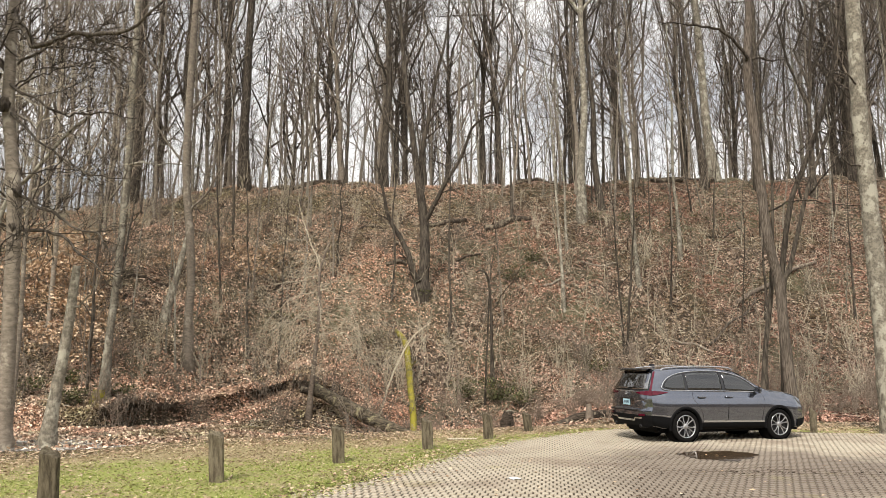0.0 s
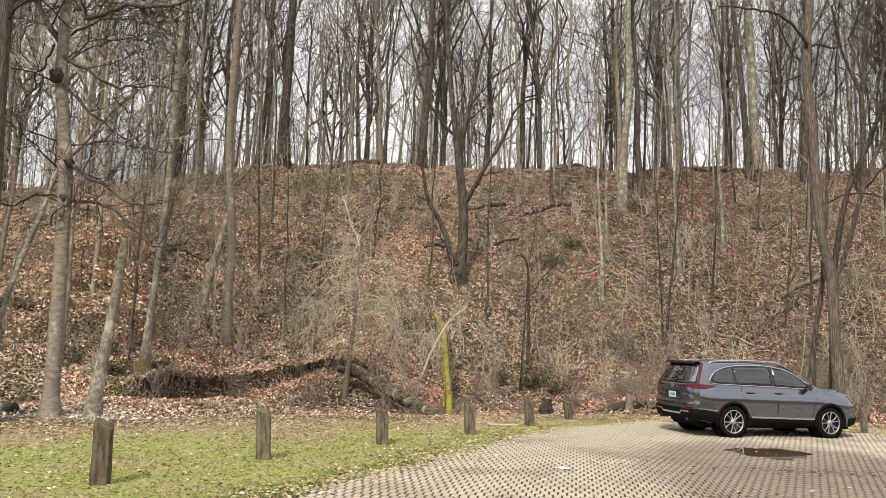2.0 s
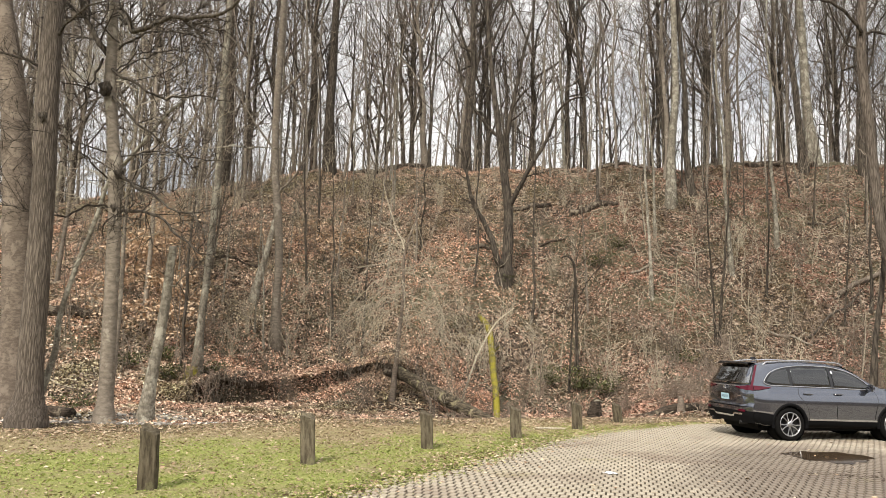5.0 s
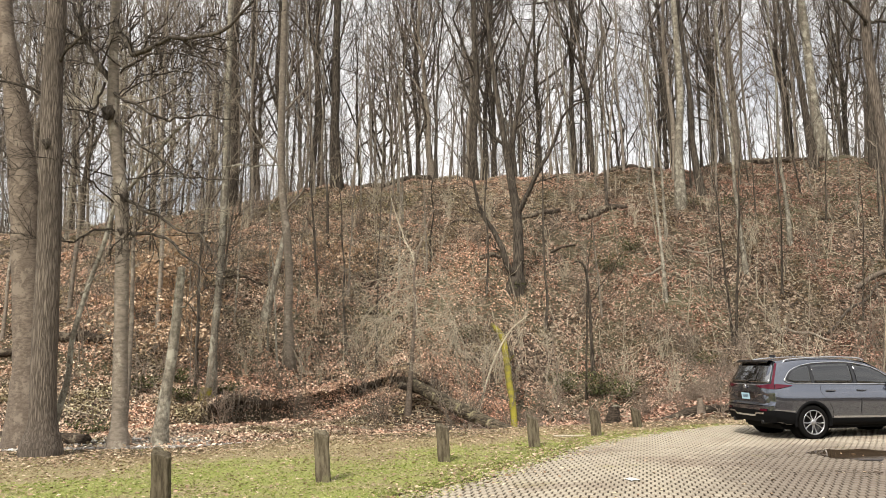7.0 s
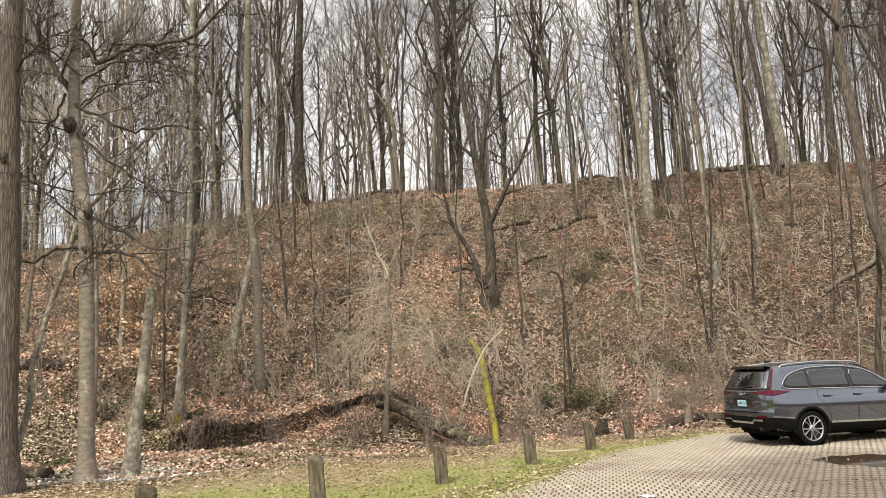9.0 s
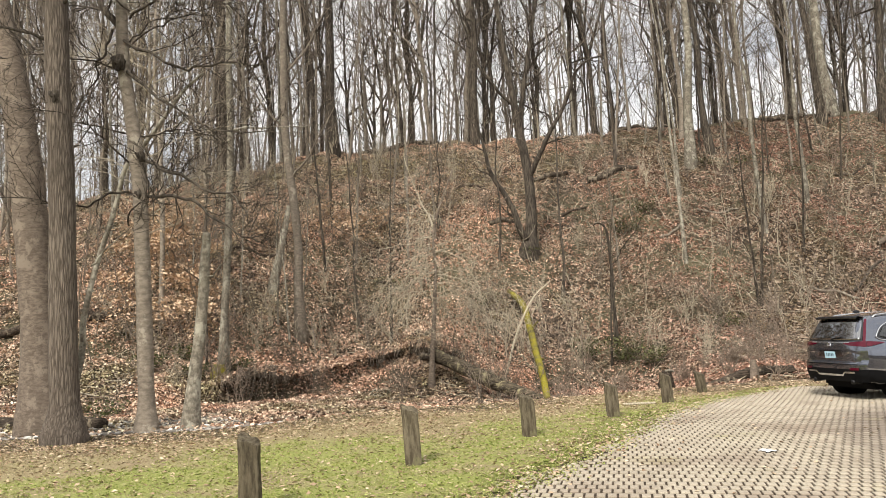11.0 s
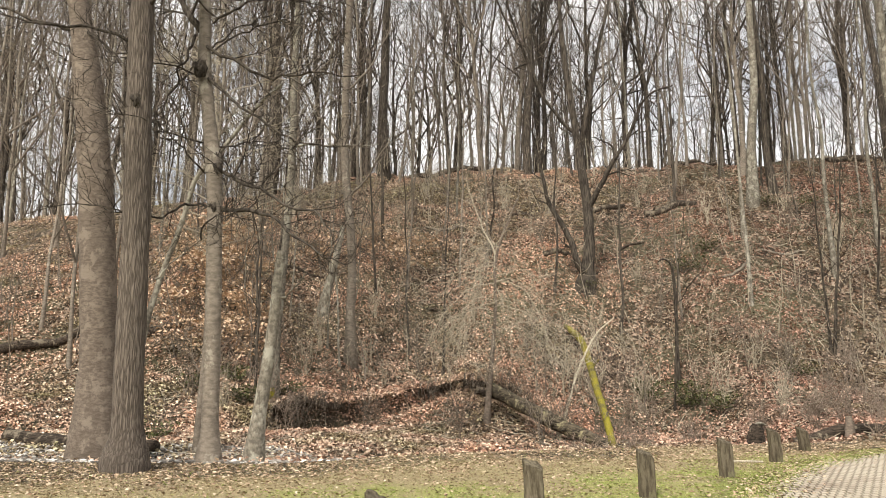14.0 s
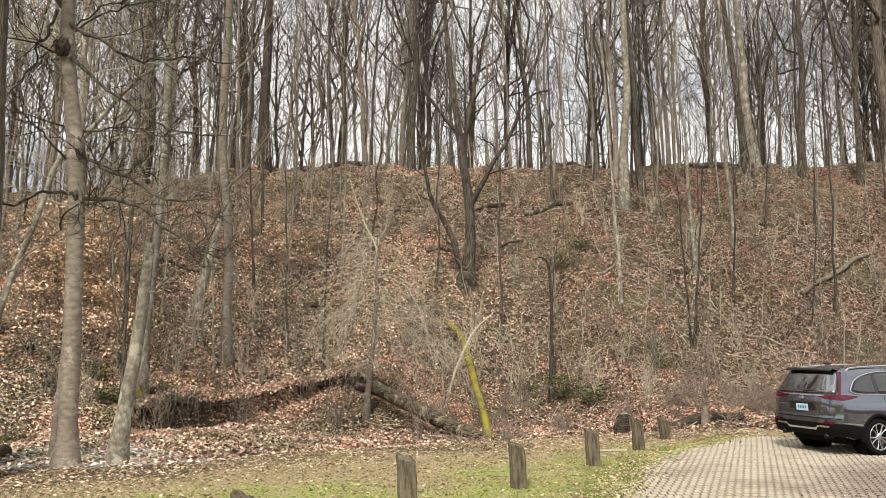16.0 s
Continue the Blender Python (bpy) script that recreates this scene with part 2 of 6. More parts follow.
def build_ground():
    xs = [-v for v in span(26.0, 600, 0.4, 1.12)][::-1] + list(np.arange(-25.75, 22, 0.22)) + span(22.0, 600, 0.4, 1.12)
    ys = [-v for v in span(-6.0, 500, 0.4, 1.15)][::-1] + list(np.arange(6.2, 54, 0.22)) + span(54.2, 700, 0.4, 1.12)
    gx, gy = np.meshgrid(xs, ys)
    z = height(gx, gy)
    inside = in_lot(gx, gy)
    z = np.where(inside, z - 0.002, z)
    nx, ny = len(xs), len(ys)
    verts = np.stack((gx, gy, z), -1).reshape(-1, 3)
    i = np.arange(nx * ny).reshape(ny, nx)
    faces = np.stack((i[:-1, :-1], i[:-1, 1:], i[1:, 1:], i[1:, :-1]), -1).reshape(-1, 4)
    me = bpy.data.meshes.new("ground")
    me.from_pydata(verts.tolist(), [], faces.tolist())
    s, d = gy - lip(gx), gy - bank(gx)
    n1, n2 = rough_noise(gx * 0.8, gy * 0.8), rough_noise(gx * 2.1, gy * 2.1)
    grass = ease(0.4, -1.2, s + 0.7 * n1 + 0.3 * n2 + np.interp(gx, (-14, -7, -3), (2.6, 1.2, 0.5))) * np.where(inside, 0, 1)
    straw = 0.8 * ease(-4.2, -2.4, s + 0.9 * n1 + 0.4 * n2 + np.interp(gx, (-14, -7, -3, 1), (2.4, 1.2, 0.4, -0.8)))
    soil = np.where(inside, 0.62, 0.0) + 0.9 * ease(-0.25, 0.1, d) * ease(0.75, 0.4, d) * ease(-14, -12, gx) * ease(-2, -4, gx) * ease(-0.2, 0.5, n2 + 0.4 * n1)
    edge = np.abs(gx - lot_edge(gy)) + np.where(gy > 21, 9, 0)
    soil = np.maximum(soil, 0.35 * ease(0.6, 0.1, edge + 0.3 * n2))
    gravel = ease(0.3, 0.9, s) * ease(4.6, 3.4, s + 0.4 * n1 - 2.4 * ease(-8, -11, gx)) * ease(-5.5, -7.5, gx)
    col = np.stack((grass, np.clip(soil, 0, 1), gravel, straw), -1).reshape(-1, 4)
    at = me.color_attributes.new("zone", "FLOAT_COLOR", "POINT")
    at.data.foreach_set("color", col.astype(np.float32).ravel())
    me.materials.append(GROUND)
    me.polygons.foreach_set("use_smooth", [True] * len(faces))
    ob = new("ground", me)
    return tagged(ob, "level grass and leaf-strewn ground falling to a creek, then a steep wooded hill", "ground", kind="structure")


build_ground()

# ---- shared builders ----
class Soup:
    """Vertices and faces gathered for one mesh."""

    def __init__(self):
        self.v, self.f, self.count = [], [], 0

    def tube(self, pts, radii, sides, cap=False, jitter=0.0, rng=None):
        pts, radii = np.asarray(pts, float), np.asarray(radii, float)
        n = len(pts)
        tang = np.gradient(pts, axis=0)
        tang /= np.linalg.norm(tang, axis=1)[:, None] + 1e-9
        ref = np.array((0.31, 0.95, 0.05)) if abs(tang[:, 2]).mean() > 0.6 else np.array((0.05, 0.1, 1.0))
        a = np.cross(tang, ref)
        a /= np.linalg.norm(a, axis=1)[:, None] + 1e-9
        b = np.cross(tang, a)
        ang = np.arange(sides) * 2 * np.pi / sides
        r = np.repeat(radii[:, None], sides, 1)
        if jitter:
            r = r * (1 + jitter * rng.uniform(-1, 1, r.shape))
        ring = pts[:, None] + r[..., None] * (np.cos(ang)[None, :, None] * a[:, None] + np.sin(ang)[None, :, None] * b[:, None])
        i0 = self.count
        self.v.append(ring.reshape(-1, 3))
        k = np.arange(n * sides).reshape(n, sides) + i0
        nxt = np.roll(k, -1, 1)
        self.f.extend(np.stack((k[:-1], nxt[:-1], nxt[1:], k[1:]), -1).reshape(-1, 4).tolist())
        self.count += n * sides
        if cap:
            self.f.append(k[0][::-1].tolist())
            self.f.append(k[-1].tolist())

    def mesh(self, name, material, smooth=True):
        me = bpy.data.meshes.new(name)
        me.from_pydata(np.concatenate(self.v).tolist(), [], self.f)
        me.materials.append(material)
        if smooth:
            me.polygons.foreach_set("use_smooth", [True] * len(me.polygons))
        return me


def curve(pts, n):
    """A smooth line with n points through pts (Catmull-Rom)."""
    p = np.asarray(pts, float)
    p = np.vstack((2 * p[0] - p[1], p, 2 * p[-1] - p[-2]))
    out = []
    for t in np.linspace(0, len(p) - 3 - 1e-6, n):
        i, u = int(t), t - int(t)
        a, b, c, d = p[i:i + 4]
        out.append(0.5 * (2 * b + (c - a) * u + (2 * a - 5 * b + 4 * c - d) * u ** 2 + (3 * b - a - 3 * c + d) * u ** 3))
    return np.array(out)


def part_of(parent, name, me, label=""):
    ob = new(name, me)
    ob.parent = parent
    return tagged(ob, label) if label else ob


def side_shoot(rng, along, lift, out):
    """A direction that leaves the line's direction sideways and upwards."""
    r = rng.normal(size=3)
    r -= r.dot(along) * along
    r /= np.linalg.norm(r) + 1e-9
    d = along * (1 - out) + r * out + np.array((0, 0, lift))
    return d / np.linalg.norm(d)


def twiggy(rng, soup, pts, r0, subs, twigs, reach, lift=0.25, sag=0.0):
    """Side branches and twigs along a limb."""
    n = len(pts)
    for _ in range(subs):
        t = rng.uniform(0.22, 1.0) * (n - 1)
        i = min(int(t), n - 2)
        p = pts[i] + (pts[i + 1] - pts[i]) * (t - i)
        along = pts[i + 1] - pts[i]
        along = along / (np.linalg.norm(along) + 1e-9)
        d = side_shoot(rng, along, lift, rng.uniform(0.45, 0.75))
        size = reach * rng.uniform(0.5, 1.15) * (1.1 - 0.5 * t / n)
        bend = rng.normal(size=3) * 0.18 + np.array((0, 0, 0.22 - sag))
        q = np.array([p + d * size * u + bend * size * u * u for u in (0, 0.35, 0.7, 1)])
        q[1:] += np.cumsum(rng.normal(0, 0.075 * size, (3, 3)), 0)
        rr = max(0.011, r0 * 0.4 * (1 - 0.6 * t / n))
        soup.tube(q, (rr, rr * 0.75, rr * 0.5, rr * 0.2), 3)
        for _ in range(twigs):
            u = rng.uniform(0.25, 1.0) * 3
            j = min(int(u), 2)
            s = q[j] + (q[j + 1] - q[j]) * (u - j)
            a = q[j + 1] - q[j]
            a = a / (np.linalg.norm(a) + 1e-9)
            e = side_shoot(rng, a, lift * 0.8 - sag, rng.uniform(0.4, 0.7))
            z = size * rng.uniform(0.25, 0.55)
            w = np.array([s, s + e * z * 0.55, s + e * z + rng.normal(size=3) * z * 0.26 - np.array((0, 0, sag * z * 0.5))])
            soup.tube(w, (rr * 0.62, rr * 0.45, rr * 0.2), 3)


def forest_tree(seed, tall, radius, bole, limbs, wood, lean=0.0, subs=5, twigs=4, fork=0.0, sides=8, name="tree", spread=1.0):
    """A bare forest tree standing at the origin: trunk and crown."""
    rng = np.random.default_rng(seed)
    root = new(name)
    n = 14
    hs = np.linspace(0, tall, n)
    wob = np.cumsum(rng.normal(0, 0.05 * tall / n, (n, 2)), 0)
    wob -= wob[0]
    lx = rng.normal(0, 1, 2)
    lx = lx / np.linalg.norm(lx) * lean
    pts = np.column_stack((wob[:, 0] + lx[0] * hs, wob[:, 1] + lx[1] * hs, hs))
    pts[0, 2] = -0.5
    t = hs / tall
    rad = radius * (1 - 0.86 * t ** 0.9)
    rad[0] *= 1.35
    soup = Soup()
    fine = curve(pts, 26)
    soup.tube(fine, np.interp(np.linspace(0, 1, 26), t, rad), sides, jitter=0.05, rng=rng)
    part_of(root, "trunk", soup.mesh("trunk", wood))
    crown = Soup()
    for k in range(limbs):
        u = bole + (0.98 - bole) * ((k + rng.uniform(0, 0.8)) / limbs) ** 0.85
        i = min(int(u * (n - 1)), n - 2)
        p = pts[i] + (pts[i + 1] - pts[i]) * (u * (n - 1) - i)
        az = k * 2.4 + rng.uniform(-0.5, 0.5)
        el = radians(rng.uniform(22, 60))
        strong = rng.random() < fork
        if strong:
            el = radians(rng.uniform(62, 78))
        d = np.array((math.cos(az) * math.cos(el), math.sin(az) * math.cos(el), math.sin(el)))
        size = (0.34 * (1 - u) + 0.09) * tall * rng.uniform(0.65, 1.15) * (1.5 if strong else 1.0) * spread
        rise = np.array((0, 0, rng.uniform(0.15, 0.5)))
        kink = rng.normal(size=3) * 0.1
        q = np.array([p + d * size * w + rise * size * w * w + kink * size * math.sin(w * 5) for w in np.linspace(0, 1, 6)])
        q[1:] += np.cumsum(rng.normal(0, 0.035 * size, (5, 3)), 0)
        rr = radius * (1 - 0.86 * u ** 0.9) * (0.72 if strong else rng.uniform(0.3, 0.5))
        crown.tube(q, rr * np.linspace(1, 0.18, 6), 5)
        twiggy(rng, crown, q, rr, subs, twigs, size * 0.42)
    part_of(root, "crown", crown.mesh("crown", TWIG if wood != BARK_DARK else BARK_DARK))
    return root


def shaped_tree(name, label, seed, trunk, radii, wood, limbs=(), subs=5, twigs=4, reach=1.1, sag=0.0, category="tree", crown_wood=None, sides=10, top=0.0, group="", foot=True):
    """A tree of a given line: trunk and limbs as lines in the world, with shoots along the limbs. top: bare crown added above."""
    rng = np.random.default_rng(seed)
    base = np.array(trunk[0], float)
    root = new(name)
    root.location = base
    tr = np.array(trunk, float) - base
    if foot:
        tr = np.vstack((tr[0] - (0, 0, 0.9), tr))
        radii = (radii[0] * 1.5, radii[0] * 1.45, *radii[1:])
    n = max(16, 6 * len(tr))
    line = curve(tr, n)
    rad = np.interp(np.linspace(0, 1, n), np.linspace(0, 1, len(radii)), radii)
    soup = Soup()
    soup.tube(line, rad, sides, cap=True, jitter=0.045, rng=rng)
    part_of(root, "trunk", soup.mesh("trunk", wood))
    crown = Soup()
    for pts, r in limbs:
        q = curve(np.array(pts, float) - base, 4 * len(pts))
        q[1:] += np.cumsum(rng.normal(0, 0.035, (len(q) - 1, 3)), 0)
        crown.tube(q, r * np.linspace(1, 0.25, len(q)), 6)
        twiggy(rng, crown, q, r, subs, twigs, reach, 0.15, sag)
    if top:
        end, r_end = line[-1], rad[-1]
        for k in range(9):
            az, el = k * 2.4, radians(rng.uniform(25, 75))
            d = np.array((math.cos(az) * math.cos(el), math.sin(az) * math.cos(el), math.sin(el)))
            s = top * rng.uniform(0.5, 1.0)
            q = np.array([end - np.array((0, 0, 0.25 * k)) + d * s * w + np.array((0, 0, 0.3 * s)) * w * w for w in np.linspace(0, 1, 6)])
            crown.tube(q, r_end * 0.55 * np.linspace(1, 0.2, 6), 5)
            twiggy(rng, crown, q, r_end * 0.55, subs, twigs, s * 0.4)
    if crown.v:
        part_of(root, "crown", crown.mesh("crown", crown_wood or wood))
    return tagged(root, label, category, group)


def spray(seed, stem, low, high, count, reach, r, rise):
    """Extra limb lines round a stem; rise below zero lets them arch over and droop."""
    rng = np.random.default_rng(seed + 900)
    out = []
    for k in range(count):
        a, z = k * 2.4 + rng.uniform(-0.4, 0.4), rng.uniform(low, high)
        s = reach * rng.uniform(0.5, 1.0)
        out.append(([(stem[0] + math.cos(a) * s * u, stem[1] + math.sin(a) * s * u * 0.8, z + s * (0.5 * u + (rise - 0.3) * u * u)) for u in (0, 0.33, 0.66, 1)], r))
    return out


def knot(tree, at, r):
    """A dark lumpy burl on a trunk."""
    bm = bmesh.new()
    bmesh.ops.create_icosphere(bm, subdivisions=3, radius=r)
    for v in bm.verts:
        v.co *= 1 + 0.45 * noise.noise(v.co * (1.6 / r)) + 0.2 * noise.noise(v.co * (5 / r))
        v.co.z *= 1.25
    me = bpy.data.meshes.new("knot")
    bm.to_mesh(me)
    bm.free()
    me.materials.append(BARK_DARK)
    part_of(tree, "knot", me, "dark swollen knot").location = Vector(at) - tree.location


# ---- the trees by the creek ----
shaped_tree("tree", "thick patchy-barked tree trunk standing at the creek's edge", 1,
            [(-13.04, 17.3, -0.1), (-13.14, 17.3, 1.57), (-13.23, 17.3, 2.76), (-13.49, 17.3, 5.23), (-13.69, 17.3, 6.53), (-13.91, 17.3, 7.87), (-14.19, 17.3, 9.26), (-14.5, 17.3, 10.7), (-14.9, 17.4, 14)],
            (0.4, 0.38, 0.37, 0.36, 0.34, 0.3, 0.24, 0.2, 0.16), BARK_PATCHY,
            [([(-14.1, 17.3, 9.0), (-15.2, 17.0, 9.4), (-16.8, 16.6, 9.9), (-18.2, 16.2, 10.1)], 0.05), ([(-14.2, 17.3, 9.2), (-13.2, 16.9, 8.6), (-12.2, 16.6, 8.3)], 0.04)], top=5, sides=14, crown_wood=BARK_DARK)
ridged_tree = shaped_tree("tree", "dark tree trunk with deeply ridged bark standing on the grass", 2,
            [(-10.81, 14.76, -0.05), (-10.82, 14.76, 0.67), (-10.88, 14.76, 2.59), (-10.92, 14.76, 4.61), (-11.01, 14.76, 6.31), (-11.07, 14.76, 7.86), (-11.06, 14.76, 9.0), (-10.9, 14.7, 13)],
            (0.3, 0.26, 0.245, 0.235, 0.225, 0.21, 0.19, 0.14), BARK_RIDGED,
            [([(-11.0, 14.76, 7.4), (-11.9, 14.4, 7.7), (-13.0, 14.1, 7.6), (-14.2, 13.9, 7.9)], 0.035), ([(-11.02, 14.76, 8.2), (-10.2, 14.5, 8.7), (-9.2, 14.2, 8.8)], 0.04)], top=5, sides=14, crown_wood=BARK_DARK)
knot(ridged_tree, (-10.96, 14.58, 6.36), 0.1)
creek_tree = shaped_tree("tree", "grey-barked tree with drooping bare limbs and knots", 3,
            [(-10.01, 16.2, -0.15), (-10.02, 16.2, 0.55), (-10.08, 16.2, 2.65), (-10.14, 16.2, 4.41), (-10.22, 16.2, 5.44), (-10.4, 16.2, 6.62), (-10.54, 16.2, 7.59), (-10.57, 16.2, 8.45), (-10.61, 16.2, 9.71), (-10.5, 16.2, 13)],
            (0.19, 0.165, 0.155, 0.15, 0.16, 0.13, 0.14, 0.12, 0.11, 0.08), BARK_GREY,
            [([(-10.27, 16.2, 5.49), (-10.02, 16.1, 5.46), (-9.37, 15.9, 5.21), (-8.6, 15.6, 4.78), (-7.67, 15.3, 4.31), (-7.08, 15.0, 3.91)], 0.052),
             ([(-10.26, 16.2, 4.68), (-9.33, 15.9, 4.66), (-8.58, 15.6, 4.34), (-7.81, 15.2, 3.85), (-7.25, 15.0, 3.44)], 0.045),
             ([(-10.26, 16.2, 4.68), (-10.62, 15.8, 4.57), (-10.85, 15.5, 4.44), (-11.18, 15.2, 4.49), (-11.8, 14.8, 4.55), (-12.8, 14.4, 4.5)], 0.028),
             ([(-10.57, 16.2, 8.23), (-10.94, 16.2, 8.73), (-11.37, 16.2, 9.53), (-11.58, 16.2, 10.2)], 0.09),
             ([(-10.5, 16.2, 7.38), (-9.72, 15.8, 6.67), (-8.93, 15.5, 6.04), (-8.09, 15.2, 5.58), (-6.85, 15.0, 5.49)], 0.035),
             ([(-10.66, 16.2, 8.06), (-9.9, 15.9, 7.55), (-9.12, 15.8, 7.1), (-8.23, 15.4, 7.04), (-7.19, 15.0, 6.67)], 0.04),
             ([(-10.78, 16.2, 8.29), (-10.96, 16.0, 7.75), (-11.03, 15.8, 7.23), (-11.5, 15.6, 6.5)], 0.03),
             ([(-10.4, 16.2, 8.5), (-9.6, 15.8, 8.75), (-8.6, 15.5, 8.7), (-7.4, 15.2, 8.35)], 0.03),
             ([(-10.6, 16.2, 9.81), (-9.96, 15.5, 9.0), (-9.29, 15.0, 8.45), (-8.21, 14.5, 8.4), (-6.84, 14.0, 8.34), (-6.03, 13.5, 8.56)], 0.085)] + spray(3, (-10.4, 16.2), 4.0, 9.6, 11, 3.4, 0.02, -0.1),
            subs=16, twigs=6, reach=1.25, crown_wood=BARK_DARK, top=3, sides=12)
knot(creek_tree, (-10.52, 16.02, 7.48), 0.14)
knot(creek_tree, (-10.08, 16.1, 5.46), 0.09)
knot(creek_tree, (-10.12, 16.1, 4.68), 0.08)
shaped_tree("tree", "slim grey tree with fine lichened twigs by the creek", 16,
            [(-12.0, 19.6, -0.4), (-11.9, 19.6, 2.5), (-11.95, 19.6, 5.5), (-11.8, 19.6, 8.5), (-11.9, 19.6, 12.0)], (0.07, 0.06, 0.05, 0.04, 0.025), BARK_GREY, spray(16, (-11.9, 19.6), 2.4, 9.5, 24, 3.3, 0.02, 0.05), subs=12, twigs=6, reach=0.9, crown_wood=TWIG_TAN)
shaped_tree("broken_tree", "pale lichen-spotted leaning tree snag with a broken top", 4,
            [(-9.38, 16.8, -0.25), (-9.3, 16.8, 0.72), (-9.16, 16.8, 1.79), (-9.07, 16.8, 2.67), (-9.03, 16.8, 3.34), (-8.99, 16.8, 3.9)],
            (0.16, 0.135, 0.12, 0.11, 0.1, 0.085), BARK_PALE, [([(-9.03, 16.8, 3.0), (-8.7, 16.7, 3.1), (-8.4, 16.6, 3.4)], 0.03)], subs=3, twigs=2, reach=0.4, category="tree")
shaped_tree("tree", "slender pale tree rising from a mossy foot on the creek bank", 5,
            [(-13.22, 27.2, 0.3), (-13.18, 27.2, 2.32), (-13.07, 27.2, 4.05), (-12.88, 27.2, 8.23), (-12.9, 27.2, 11.37), (-12.87, 27.2, 14.41), (-12.88, 27.2, 16.43), (-12.8, 27.2, 20)],
            (0.17, 0.14, 0.13, 0.13, 0.12, 0.11, 0.1, 0.06), BARK_PALE, [([(-12.86, 27.2, 9.09), (-11.51, 26.5, 8.88), (-9.39, 26.0, 8.76)], 0.05)], top=5)
shaped_tree("leaning_tree", "thin pale dead tree leaning over the creek bank", 6,
            [(-13.3, 18.4, -0.3), (-12.88, 18.4, 1.3), (-12.74, 18.3, 2.3), (-12.5, 18.4, 3.5), (-12.05, 18.4, 4.8), (-11.7, 18.3, 5.82), (-11.08, 18.2, 6.42), (-10.17, 18.1, 7.45), (-9.64, 18.1, 7.89)],
            (0.08, 0.075, 0.07, 0.065, 0.06, 0.055, 0.05, 0.04, 0.03), BARK_PALE, [([(-12.5, 18.2, 3.5), (-11.9, 18.1, 3.9), (-11.2, 18.0, 4.4)], 0.025)], subs=4, twigs=3, reach=0.6)
shaped_tree("tree", "small tree with long drooping pale twigs over the leafy bank", 7,
            [(-6.17, 29.0, -0.85), (-6.11, 29.0, 0.33), (-5.97, 29.0, 2.02), (-5.85, 29.0, 3.74), (-5.88, 29.0, 5.06), (-5.6, 29.0, 6.16), (-5.07, 29.0, 7.47)],
            (0.12, 0.11, 0.075, 0.06, 0.05, 0.04, 0.025), BARK_PATCHY,
            [([(-5.88, 29.0, 4.4), (-6.73, 28.5, 4.27), (-7.49, 28.0, 3.61), (-7.99, 27.5, 2.45)], 0.024), ([(-5.84, 29.0, 4.51), (-4.98, 28.5, 4.12), (-4.18, 28.0, 3.02), (-3.63, 27.6, 1.38)], 0.024),
             ([(-5.85, 29.0, 3.74), (-6.51, 28.5, 3.3), (-6.62, 28.0, 2.02), (-6.67, 28.0, 0.79)], 0.022), ([(-5.88, 29.0, 5.06), (-6.96, 29.5, 4.92), (-8.11, 29.5, 4.73), (-9.04, 29.5, 4.19)], 0.024),
             ([(-5.83, 29.0, 5.28), (-6.72, 29.5, 6.96), (-7.3, 30.0, 8.47)], 0.035), ([(-5.8, 29.0, 3.63), (-4.55, 28.4, 3.25), (-3.88, 28.0, 2.19), (-3.78, 27.8, 0.57)], 0.022)] + spray(7, (-5.85, 29.0), 2.6, 6.4, 15, 3.5, 0.02, -0.6),
            subs=10, twigs=5, reach=1.9, sag=0.35, crown_wood=TWIG_TAN)

# ---- the trees on the hill ----
shaped_tree("tree", "dark multi-stemmed tree forking low on the leafy slope", 8,
            [(-2.5, 38.3, at_ground(-2.5, 38.3) - 0.1), (-2.42, 38.3, 6.0), (-2.33, 38.3, 7.12), (-2.37, 38.3, 8.87), (-2.61, 38.3, 10.64), (-2.9, 38.3, 12.75), (-3.23, 38.3, 15.2), (-3.52, 38.3, 18.02), (-3.7, 38.3, 20.89)],
            (0.38, 0.31, 0.27, 0.24, 0.21, 0.17, 0.14, 0.11, 0.08), BARK_DARK,
            [([(-2.55, 38.2, 5.7), (-2.75, 38.0, 6.24), (-3.23, 38.0, 7.69), (-3.86, 38.0, 8.87), (-4.33, 38.0, 10.36), (-4.59, 38.0, 11.86)], 0.2),
             ([(-2.46, 38.3, 8.72), (-1.75, 38.0, 9.8), (-1.0, 37.8, 11.03), (-0.24, 37.6, 12.54), (0.5, 37.2, 13.97), (1.63, 37.0, 14.56)], 0.15),
             ([(-2.61, 38.5, 10.99), (-2.34, 38.5, 13.38), (-1.9, 38.5, 15.8), (-1.37, 38.5, 18.56), (-1.16, 38.5, 20.75)], 0.16),
             ([(-1.0, 37.8, 11.03), (-1.25, 37.6, 11.92), (-1.94, 37.4, 12.08)], 0.07), ([(-2.9, 38.3, 12.5), (-4.2, 38, 14.2), (-5.2, 37.8, 16.6), (-5.6, 37.8, 19)], 0.09)],
            subs=7, twigs=4, reach=1.6, top=3)
